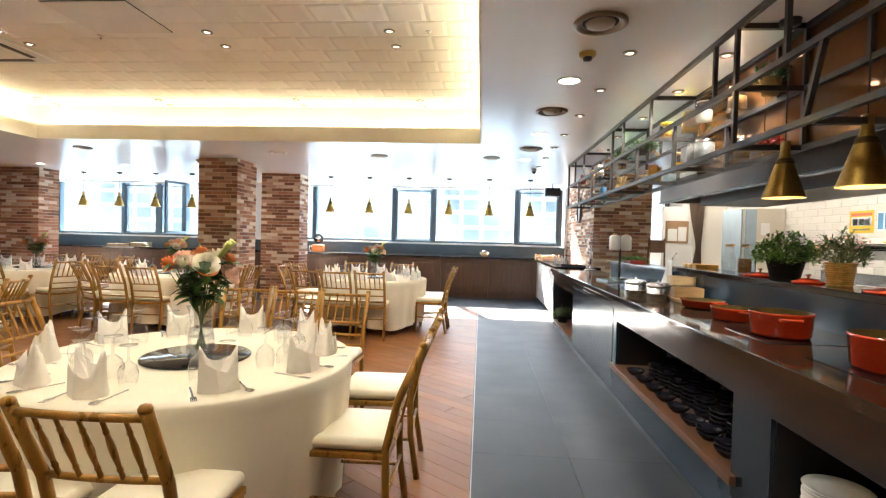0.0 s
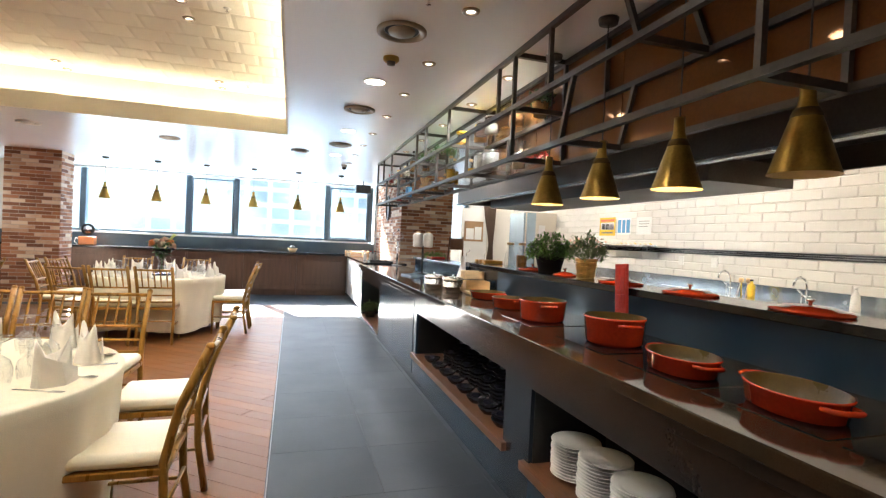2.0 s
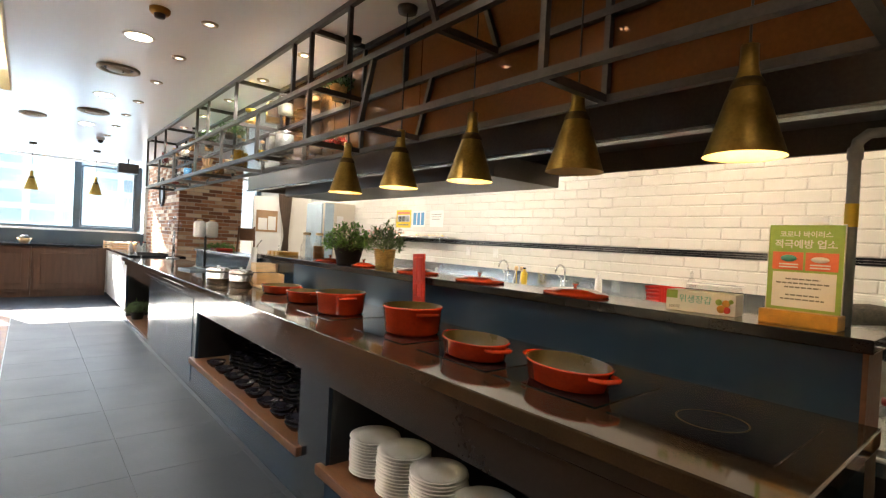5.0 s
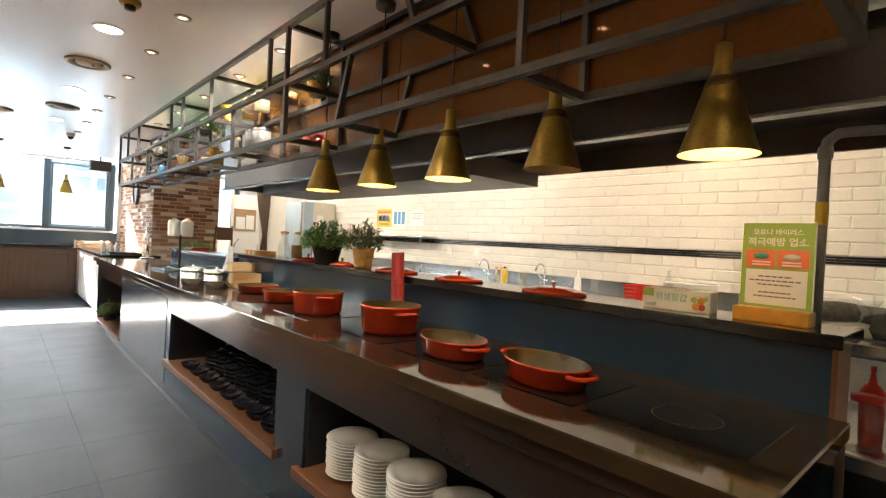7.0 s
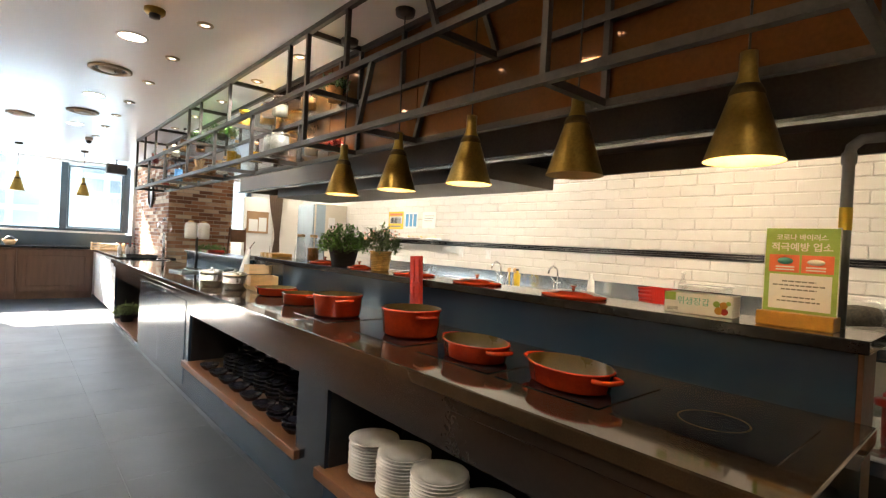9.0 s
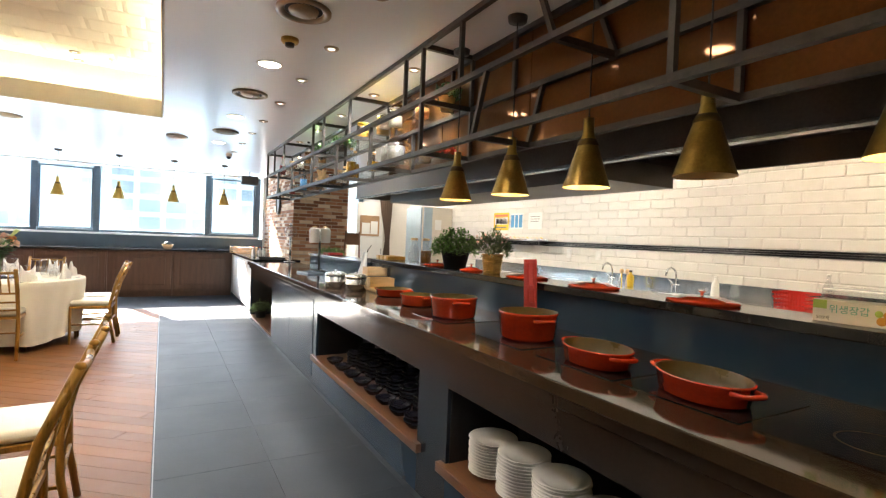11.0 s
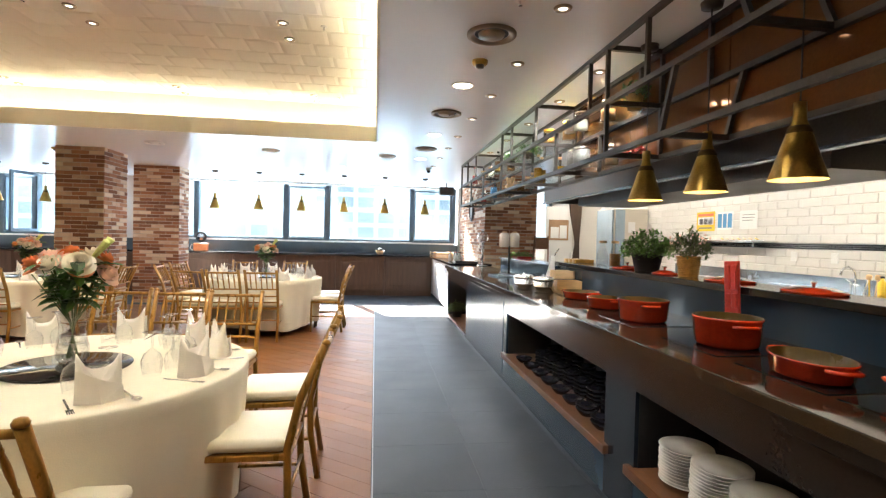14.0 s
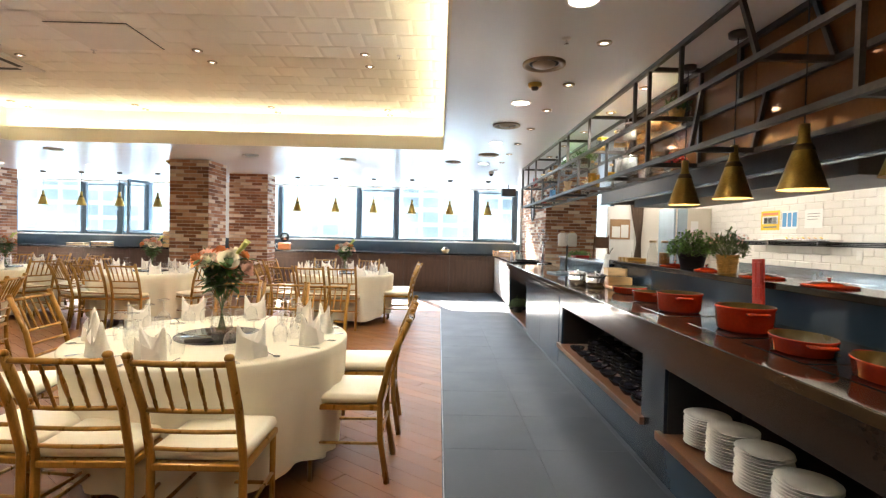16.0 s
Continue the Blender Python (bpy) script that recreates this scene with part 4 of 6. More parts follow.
def bouquet(x, y, z, seed, s=1.0):
    rr = random.Random(seed)
    b = thing("flower_vase", pose(x, y, z), "glass vase with peach roses, lilies and green leaves", "flower vase", "flower vases")
    vase = part("vase", lathe([(0, 0.0), (0.042 * s, 0.0), (0.054 * s, 0.02), (0.053 * s, 0.06 * s), (0.041 * s, 0.12 * s), (0.048 * s, 0.175 * s), (0.056 * s, 0.19 * s)], 28), M_crystal, b, "clear glass vase")
    part("water", lathe([(0, 0.004), (0.04 * s, 0.004), (0.049 * s, 0.02), (0.048 * s, 0.06 * s), (0.04 * s, 0.1 * s), (0, 0.1 * s)], 24), M_crystal, vase)
    bm = bmesh.new()
    tips = []
    for k in range(18):
        a = k * 2.39996 + rr.uniform(-0.25, 0.25)
        lean = 0.135 * s * math.sqrt((k + 0.4) / 18)
        top = (lean * math.cos(a), lean * math.sin(a), (0.415 - 0.05 * rr.random()) * s - 3.6 * lean * lean / s)
        tube([(-0.022 * math.cos(a), -0.022 * math.sin(a), 0.02), (0.012 * math.cos(a), 0.012 * math.sin(a), 0.15 * s), top], 0.0028, 5, bm)
        tips.append(Vector(top))
    part("stalk", bm, M_stem, b)
    bm = bmesh.new()
    for k in range(150):
        a, el = rr.uniform(0, 6.28), rr.uniform(-0.6, 0.45)
        h = rr.uniform(0.215, 0.385)
        r0 = rr.uniform(0.01, 0.04 + 0.5 * (h - 0.215)) * s
        base = Vector((r0 * math.cos(a), r0 * math.sin(a), h * s))
        d = Vector((math.cos(a) * math.cos(el), math.sin(a) * math.cos(el), math.sin(el)))
        leaf(bm, base, d, Vector((0, 0, 1)), rr.uniform(0.045, 0.08) * s, rr.uniform(0.032, 0.048) * s)
    part("leaves", bm, M_dkleaf, b, "dark green leaves")
    mats = (M_peach, M_orange, M_peach, M_cream, M_peach, M_orange, M_peach, M_cream, M_orange, M_peach, M_cream, M_peach, M_orange, M_peach)
    for k, mm in enumerate(mats):
        t = tips[k]
        d = Vector((t.x, t.y, 0.10)).normalized()
        q = d.to_track_quat("Z", "Y").to_matrix().to_4x4()
        part("bloom", rose(rr, rr.uniform(0.034, 0.05) * s), mm, b, m=Matrix.Translation(t) @ q)
    for k, a in enumerate((-0.3, 0.25, 0.7)):
        d = Vector((math.cos(a) * 0.75, math.sin(a) * 0.75, 0.8 + 0.1 * k)).normalized()
        p0 = Vector((0.05, 0.0, 0.36 * s))
        part("lily_bud", tube([p0, p0 + d * 0.05, p0 + d * 0.09, p0 + d * 0.13, p0 + d * 0.16], 0.006, 7, r_end=0.014), M_lily, b, "yellow-green lily bud")
    bm = bmesh.new()
    for k in range(14):
        t = tips[k % 18]
        tube([t, t + Vector((rr.uniform(-.02, .02), rr.uniform(-.02, .02), rr.uniform(0.03, 0.07)))], 0.0015, 4, bm, r_end=0.003)
    part("filler", bm, M_leaf2, b, "thin green filler sprigs")
for k, (x, y, rad) in enumerate(TABLES):
    bouquet(x + 0.02, y + 0.02, 0.757, 40 + k, 1.2 if k == 0 else 1.1)

def bushy(name, x, y, z, seed, label, pot_bm, pot_mat, pot_h, spread, height, leaf_mat, n, lw, ll, extra=None):
    rr = random.Random(seed)
    p = thing(name, pose(x, y, z), label, "potted plant", "potted plants")
    part("pot", pot_bm, pot_mat, p)
    bm, st = bmesh.new(), bmesh.new()
    for k in range(n):
        a = rr.uniform(0, 6.28)
        rad = spread * math.sqrt(rr.random())
        hgt = pot_h + height * rr.uniform(0.15, 1.0) * (1 - 0.55 * (rad / spread) ** 2)
        tip = Vector((rad * math.cos(a), rad * math.sin(a), hgt))
        if k % 5 == 0:
            tube([(tip.x * 0.2, tip.y * 0.2, pot_h - 0.02), tuple(tip)], 0.0016, 4, st)
        for q in range(5):
            d = Vector((rr.uniform(-1, 1), rr.uniform(-1, 1), rr.uniform(-0.2, 1.0)))
            leaf(bm, tip - Vector((0, 0, rr.uniform(0, 0.05))), d, Vector((0.1, 0, 1)), ll * rr.uniform(0.6, 1.2), lw * rr.uniform(0.7, 1.3))
    part("stalk", st, M_stem, p)
    part("leaves", bm, leaf_mat, p)
    if extra:
        bm = bmesh.new()
        for k in range(26):
            a = rr.uniform(0, 6.28)
            rad = spread * rr.uniform(0.4, 1.1)
            lathe([(0, 0), (0.007, 0.005), (0.008, 0.012), (0, 0.018)], 6, bm, at=(rad * math.cos(a), rad * math.sin(a), pot_h + height * rr.uniform(0.3, 0.7)))
        part("buds", bm, extra, p)
    return p
def pot_shape(r, h):
    return lathe([(0, 0), (r * 0.75, 0), (r * 0.98, h * 0.9), (r * 1.04, h * 0.92), (r * 1.04, h), (r * 0.94, h), (r * 0.9, h * 0.85), (0, h * 0.85)], 24)
LZ = 1.139
bushy("potted_herb", 2.08, 4.64, LZ, 5, "bushy green herb in a black pot on the ledge", pot_shape(0.115, 0.13), M_soil, 0.12, 0.19, 0.22, M_leaf, 430, 0.015, 0.030)
def basket():
    bm = bmesh.new()
    for k in range(11):
        z = 0.006 + k * 0.0125
        r = 0.060 + 0.0015 * math.sin(k * 1.3) + 0.0016 * k
        lathe([(r - 0.006, z - 0.006), (r, z - 0.004), (r + 0.004, z), (r, z + 0.004), (r - 0.006, z + 0.006)], 26, bm)
    lathe([(0, 0.0), (0.054, 0.0), (0.066, 0.13), (0, 0.12)], 20, bm)
    return bm
bushy("potted_flowers", 2.06, 4.09, LZ, 6, "lavender and dried blossoms in a woven wicker basket", basket(), M_wicker, 0.14, 0.125, 0.19, M_leaf2, 170, 0.009, 0.045, M_peach)
bushy("herb_tray", 2.06, 7.95, 1.091, 7, "low green herbs in a red tray", boxes((-0.1, 0.1, -0.2, 0.2, 0, 0.035), bevel=0.01), M_redpaint, 0.035, 0.17, 0.08, M_leaf, 120, 0.014, 0.03)
bushy("niche_plant", 1.34, 9.1, 0.071, 8, "grey-green sprigs in a low pot in the counter niche", pot_shape(0.09, 0.1), M_soil, 0.1, 0.16, 0.16, M_leaf2, 110, 0.012, 0.06)

# ---- red enamelled pots on the hobs ----
def cast_pot(x, y, rx, ry, h, rot, label):
    rx, ry, h = rx * 1.15, ry * 1.15, h * 1.1
    p = thing("cast_iron_pot", pose(x, y, 0.9055, 0, 0, rot), label, "pot", "red enamelled pots")
    k = ry / rx
    part("body", lathe([(0, 0), (rx * 0.86, 0), (rx * 0.93, h * 0.08), (rx, h * 0.9), (rx * 1.025, h * 0.93), (rx * 1.025, h), (rx * 0.985, h)], 40, sy=k), M_red, p, "glossy red enamel outside")
    part("inside", lathe([(rx * 0.985, h), (rx * 0.97, h * 0.9), (rx * 0.9, h * 0.14), (rx * 0.84, h * 0.07), (0, h * 0.06)], 40, sy=k), M_redin, p, "sand coloured enamel inside")
    for s in (-1, 1):
        hw = 0.045
        pts = [(-hw, s * (ry * 0.97), h * 0.78), (-hw * 0.9, s * (ry + 0.03), h * 0.8), (-hw * 0.5, s * (ry + 0.042), h * 0.81), (hw * 0.5, s * (ry + 0.042), h * 0.81), (hw * 0.9, s * (ry + 0.03), h * 0.8), (hw, s * (ry * 0.97), h * 0.78)]
        part("handle", tube(pts, 0.008, 8), M_red, p)
cast_pot(1.62, 4.80, 0.125, 0.125, 0.05, 20, "wide shallow red enamelled pan on the counter")
cast_pot(1.565, 4.26, 0.108, 0.108, 0.066, 10, "small red enamelled pot on the counter")
cast_pot(1.545, 3.74, 0.123, 0.123, 0.112, -15, "tall round red enamelled pot on the hob")
cast_pot(1.568, 3.07, 0.123, 0.126, 0.118, -10, "tall round red enamelled pot on the hob")
cast_pot(1.508, 2.57, 0.104, 0.142, 0.062, -14, "low oval red enamelled casserole on the hob")
cast_pot(1.515, 2.135, 0.104, 0.144, 0.062, -16, "low oval red enamelled casserole on the hob")
def lid(x, y, rx, ry, rot):
    rx, ry = rx * 1.12, ry * 1.12
    p = thing("pot_lid", pose(x, y, LZ, 0, 0, rot), "red enamelled pot lid with steel knob on the ledge", "pot lid", "pot lids")
    part("disc", lathe([(0, 0.0), (rx * 0.97, 0.0), (rx, 0.006), (rx * 0.98, 0.012), (rx * 0.8, 0.016), (rx * 0.6, 0.026), (rx * 0.2, 0.03), (0, 0.031)], 40, sy=ry / rx), M_red, p)
    part("knob", lathe([(0, 0.03), (0.007, 0.03), (0.006, 0.042), (0.016, 0.048), (0.015, 0.055), (0, 0.057)], 16), M_steel, p, "steel knob")
for x, y, rx, ry in ((2.06, 4.90, 0.11, 0.12), (2.02, 4.30, 0.08, 0.08), (2.06, 3.70, 0.115, 0.145), (2.05, 3.12, 0.112, 0.14), (2.04, 2.49, 0.112, 0.145)):
    lid(x, y, rx, ry, -8)

# little red door leaning on the ledge
d = thing("wooden_door_model", pose(1.865, 3.40, 0.902, 0, 4, 90), "small red painted wooden panel door leaning on the ledge", "decoration")
part("frame", boxes((-0.052, 0.052, -0.0, 0.014, 0, 0.37), bevel=0.003), M_redpaint, d)
for z0, z1 in ((0.02, 0.1), (0.125, 0.2), (0.22, 0.35)):
    for s in (-1, 1):
        part("panel", boxes((s * 0.024 - 0.017, s * 0.024 + 0.017, 0.014, 0.02, z0, z1), bevel=0.003), M_redpaint, d)
part("knob", lathe([(0, 0), (0.005, 0.002), (0.006, 0.008), (0, 0.011)], 10), M_iron, d, m=pose(0.042, 0.014, 0.15, -90))

# plates and bowls in the niches
def plate_stack(x, y, n, r):
    s = thing("plate_stack", pose(x, y, 0.2765), "stack of white china plates on the walnut ledge", "plates", "plate stacks")
    me = None
    for k in range(n):
        m = pose(R.uniform(-.003, .003), R.uniform(-.003, .003), k * 0.0135)
        if me is None:
            me = part("plate", lathe([(0, 0), (r * 0.55, 0), (r * 0.6, 0.004), (r * 0.96, 0.023), (r, 0.0255), (r * 0.985, 0.0275), (r * 0.66, 0.012), (r * 0.55, 0.006), (0, 0.005)], 32), M_china, s, m=m)
        else:
            again(me, s, m)
for y, n in ((3.06, 12), (2.835, 13), (2.60, 13), (2.35, 12), (2.10, 12)):
    plate_stack(1.385, y, n, 0.115)
def bowl_stack(x, y, n, r):
    s = thing("bowl_stack", pose(x, y, 0.2765), "stack of small black stoneware bowls on the walnut ledge", "bowls", "bowl stacks")
    me = None
    for k in range(n):
        m = pose(R.uniform(-.002, .002), R.uniform(-.002, .002), k * 0.027)
        if me is None:
            me = part("bowl", lathe([(0, 0.004), (r * 0.45, 0.004), (r * 0.5, 0.0), (r * 0.58, 0.006), (r * 0.85, 0.026), (r, 0.046), (r * 0.97, 0.047), (r * 0.8, 0.03), (r * 0.45, 0.012), (0, 0.01)], 22), M_bowl, s, m=m)
        else:
            again(me, s, m)
for k in range(8):
    bowl_stack(1.31, 3.72 + k * 0.22, 1 if k > 1 else 2, 0.072)
    bowl_stack(1.44, 3.66 + k * 0.21, 4, 0.072)
    bowl_stack(1.57, 3.66 + k * 0.22, 5, 0.072)

# far end of the counter: canisters, boxes, dispenser, board
def canister(x, y):
    c = thing("steel_canister", pose(x, y, 0.901), "polished steel canister with domed lid and clasp rings", "canister", "steel canisters")
    part("body", lathe([(0, 0), (0.088, 0), (0.09, 0.004), (0.09, 0.05), (0.094, 0.053), (0.09, 0.056), (0.09, 0.11), (0, 0.11)], 28), M_steel, c)
    part("lid", lathe([(0.094, 0.11), (0.095, 0.122), (0.07, 0.138), (0, 0.145)], 28), M_steel, c)
    part("knob", lathe([(0, 0.145), (0.01, 0.146), (0.012, 0.156), (0, 0.16)], 12), M_steel, c)
canister(1.36, 5.50); canister(1.46, 5.24)
solid("black_riser", boxes((1.76, 1.925, 5.615, 5.9, 0.901, 0.985), bevel=0.006), M_plasticblack, "low black riser block on the counter", "riser")
solid("cutting_board", boxes((1.56, 1.84, 5.02, 5.42, 0.901, 0.925), bevel=0.005), M_pale, "pale wooden board on the counter", "board")
def crate(x, y, z, rot):
    c = thing("wooden_box", pose(x, y, z, 0, 0, rot), "pale wooden open box", "box", "wooden boxes")
    part("bottom", boxes((-0.075, 0.075, -0.11, 0.11, 0, 0.008)), M_pale, c)
    for s in (-1, 1):
        part("side", boxes((s * 0.075 - 0.004, s * 0.075 + 0.004, -0.11, 0.11, 0.008, 0.08)), M_pale, c)
        part("end", boxes((-0.071, 0.071, s * 0.106 - 0.004, s * 0.106 + 0.004, 0.008, 0.08)), M_pale, c)
crate(1.69, 5.27, 0.926, 84); crate(1.845, 5.76, 0.986, 87)
dp = thing("drink_dispenser", pose(1.72, 7.35, 0.901), "slim dispenser post with white vessel on the counter", "dispenser")
part("base", boxes((-0.09, 0.09, -0.14, 0.14, 0, 0.02), bevel=0.006), M_plasticblack, dp)
part("post", tube([(0, 0, 0.02), (0, 0, 0.38)], 0.014, 10), M_iron, dp)
for s in (-1, 1):
    part("vessel", lathe([(0, 0.36), (0.06, 0.36), (0.065, 0.38), (0.065, 0.52), (0.045, 0.545), (0, 0.55)], 20, at=(s * 0.068, 0.0, 0)), M_china, dp, "white drink vessel")
    part("cap", lathe([(0, 0.55), (0.03, 0.55), (0.03, 0.565), (0, 0.57)], 14, at=(s * 0.068, 0.0, 0)), M_pale, dp)
jt = thing("juice_tap", pose(1.80, 9.35, 0.901), "steel drink tap with a clear glass globe", "drink tap")
part("foot", lathe([(0, 0), (0.09, 0), (0.09, 0.012), (0.02, 0.02), (0, 0.02)], 24), M_steel, jt)
part("post", tube([(0, 0, 0.02), (0, 0, 0.40)], 0.018, 10), M_steel, jt)
part("globe", lathe([(0.02, 0.40), (0.085, 0.43), (0.10, 0.49), (0.085, 0.55), (0.03, 0.58), (0, 0.585)], 24), M_crystal, jt, "clear glass globe")
part("cap", lathe([(0, 0.585), (0.03, 0.585), (0.025, 0.61), (0.01, 0.63), (0, 0.632)], 16), M_steel, jt)
t = thing("serving_tray", pose(1.55, 7.1, 0.901, 0, 0, 12), "blue plastic serving tray", "tray", "trays")
part("base", boxes((-0.1, 0.1, -0.14, 0.14, 0, 0.006), bevel=0.002), M_fridgeglass, t)
part("rim", boxes((-0.105, -0.1, -0.145, 0.145, 0, 0.02), (0.1, 0.105, -0.145, 0.145, 0, 0.02), (-0.1, 0.1, -0.145, -0.14, 0, 0.02), (-0.1, 0.1, 0.14, 0.145, 0, 0.02)), M_fridgeglass, t)
l = thing("ladle_rest", pose(1.84, 6.15, 0.901, 0, 8, 0), "tall white ladle stand with a steel ladle", "ladle stand")
part("body", lathe([(0, 0), (0.05, 0), (0.055, 0.03), (0.03, 0.2), (0.025, 0.3), (0, 0.3)], 20), M_china, l)
part("ladle", tube([(0, 0, 0.2), (0.01, -0.02, 0.33), (0.03, -0.05, 0.38)], 0.006, 8), M_chrome, l)
cr = thing("slatted_crate", pose(2.08, 5.95, LZ), "small pale slatted wooden crate on the ledge", "crate")
for k in range(6):
    part("slat", boxes((-0.1, 0.1, -0.15 + k * 0.052, -0.112 + k * 0.052, 0.0, 0.035), bevel=0.003), M_pale if k % 2 else M_honey, cr)
def bottle(name, x, y, z, prof, body, cap, label, fill=None, group="bottles"):
    b = thing(name, pose(x, y, z), label, "bottle", group)
    part("body", lathe(prof, 20), body, b)
    r0, h0 = prof[-2][0], prof[-1][1]
    part("cap", lathe([(0, h0 - 0.002), (r0 + 0.003, h0 - 0.002), (r0 + 0.003, h0 + 0.018), (0, h0 + 0.02)], 16), cap, b)
    if fill:
        r1 = max(p[0] for p in prof) - 0.004
        part("contents", lathe([(0, 0.006), (r1 * 0.95, 0.006), (r1, 0.02), (r1, h0 * 0.55), (0, h0 * 0.55)], 20), fill, b)
    return b
CARAFE = [(0, 0), (0.045, 0), (0.05, 0.02), (0.05, 0.11), (0.03, 0.16), (0.026, 0.19), (0.03, 0.21), (0.0, 0.211)]
bottle("glass_carafe", 2.02, 5.28, LZ, CARAFE, M_clear, M_pale, "clear glass carafe with cork stopper")
bottle("glass_carafe", 2.10, 5.20, LZ, CARAFE, M_clear, M_pale, "clear glass jar half full of dark beans", M_spice)

# ---- notice on the ledge ----
sg = thing("notice_stand", pose(2.02, 1.63, LZ - 0.001, 0, 0, -92), "green and white printed notice in an acrylic stand with wooden foot", "notice")
part("foot", boxes((-0.105, 0.105, -0.05, 0.03, 0, 0.046), bevel=0.004), M_honey, sg, "honey coloured wooden foot")
part("sheet", boxes((-0.1, 0.1, -0.003, 0.0, 0.035, 0.318)), M_green, sg, "green printed sheet")
part("border", boxes((-0.1025, -0.1, -0.005, 0.002, 0.035, 0.321), (0.1, 0.1025, -0.005, 0.002, 0.035, 0.321), (-0.1, 0.1, -0.005, 0.002, 0.318, 0.321)), M_paper, sg, "clear pale acrylic edge")
part("banner", boxes((-0.088, -0.003, -0.0045, -0.003, 0.175, 0.232), bevel=0.0005), M_coral, sg, "coral banner")
part("banner", boxes((0.003, 0.088, -0.0045, -0.003, 0.175, 0.232), bevel=0.0005), M_coral, sg, "coral banner")
part("text_panel", boxes((-0.085, 0.085, -0.0045, -0.003, 0.055, 0.168), bevel=0.0005), M_paper, sg, "white text panel")
part("mask_mark", lathe([(0, 0), (0.02, 0.001), (0.022, 0.002), (0, 0.003)], 20, sy=0.5), M_teal, sg, m=pose(-0.042, -0.0046, 0.212, 90))
part("hand_mark", lathe([(0, 0), (0.022, 0.001), (0.024, 0.002), (0, 0.003)], 20, sy=0.4), M_paper, sg, m=pose(0.042, -0.0046, 0.21, 90))
for x in (-0.042, 0.042):
    for z in (0.193, 0.184):
        part("line", boxes((x - 0.026, x + 0.026, -0.0055, -0.0046, z - 0.0022, z + 0.0022)), M_paper, sg)
for z, w in ((0.146, 0.048), (0.133, 0.074), (0.120, 0.05), (0.095, 0.046), (0.082, 0.06)):
    # each printed line broken into short word bars
    k = -w
    while k < w - 0.004:
        k2 = min(k + 0.012 + 0.008 * R.random(), w)
        part("line", boxes((k, k2 - 0.003, -0.0055, -0.0046, z - 0.0022, z + 0.0022)), M_ink, sg)
        k = k2
lettering("title", "코로나 바이러스", 0.021, M_paper, sg, pose(0, -0.0045, 0.288, 90), bold=0.0004)
lettering("title", "적극예방 업소", 0.029, M_paper, sg, pose(0, -0.0045, 0.256, 90), bold=0.0006)
gb = thing("glove_box", pose(2.03, 1.93, LZ, 0, 0, -84), "white and green cardboard box of disposable gloves", "box")
part("carton", boxes((-0.115, 0.115, -0.05, 0.05, 0, 0.075), bevel=0.002), M_paper, gb)
part("print", boxes((-0.114, -0.075, -0.0515, -0.0502, 0.045, 0.074)), M_green, gb)
for px_, pz_, pr_, pm_ in ((0.07, 0.022, 0.014, M_honey), (0.088, 0.02, 0.012, M_redpaint), (0.062, 0.045, 0.011, M_green), (0.085, 0.042, 0.013, M_honey), (0.1, 0.05, 0.008, M_green)):
    part("picture", lathe([(0, 0), (pr_, 0), (pr_ * 0.9, 0.0012), (0, 0.0014)], 12), pm_, gb, m=pose(px_, -0.0502, pz_, 90))
lettering("title", "위생장갑", 0.03, M_teal, gb, pose(-0.015, -0.0505, 0.045, 90))
lettering("count", "500매", 0.016, M_ink, gb, pose(-0.085, -0.0505, 0.014, 90))

# grey pipe beside the notice
pp = thing("support_pipe", pose(0, 0, 0), "grey painted gas pipe with a yellow band", "pipe")
part("riser", tube([(2.17, 1.55, 1.139), (2.17, 1.55, 1.70), (2.172, 1.545, 1.735), (2.185, 1.52, 1.76), (2.21, 1.48, 1.765), (2.3, 1.2, 1.77), (2.3, -3.9, 1.77)], 0.017, 14), M_grey, pp)
part("band", lathe([(0.0185, 0), (0.0185, 0.075)], 16, at=(2.17, 1.55, 1.46)), M_yellow, pp, "yellow marking band")
part("elbow", lathe([(0.02, 0), (0.022, 0.01), (0.022, 0.03), (0.02, 0.04)], 16, at=(2.17, 1.55, 1.675)), M_grey, pp)

# ---- kitchen side ----
wk = thing("steel_worktable", pose(0, 0, 0), "stainless steel kitchen sink bench along the wall", "sink bench")
part("top", boxes((4.45, 5.085, 0.6, 8.9, 0.85, 0.89), bevel=0.004), M_steel, wk)
part("splash", boxes((5.07, 5.09, 0.6, 8.9, 0.89, 1.03)), M_splash, wk)
part("apron", boxes((4.452, 4.47, 0.62, 8.88, 0.72, 0.85)), M_splash, wk)
for y in (0.9, 2.6, 4.2, 5.8, 7.4, 8.7):
    for x in (4.5, 5.0):
        part("leg", tube([(x, y, 0), (x, y, 0.85)], 0.02, 8), M_steel, wk)
part("undershelf", boxes((4.47, 5.06, 0.7, 8.8, 0.25, 0.28)), M_steel, wk)
def tap(y):
    t = thing("sink_tap", pose(4.98, y, 0.89), "chrome kitchen tap with curved spout", "tap", "taps")
    part("spout", tube([(0, 0, 0), (0, 0, 0.18)] + [(-0.09 + 0.09 * math.cos(a), 0, 0.18 + 0.09 * math.sin(a)) for a in (0.5, 1.0, 1.57, 2.1, 2.6, 3.1)], 0.011, 10), M_chrome, t)
    part("lever", tube([(0, 0.05, 0.0), (0, 0.05, 0.10), (0, 0.1, 0.14)], 0.009, 8), M_chrome, t)
    part("cross", tube([(0, -0.05, 0.08), (0, 0.06, 0.08)], 0.009, 8), M_chrome, t)
tap(5.6); tap(4.7)
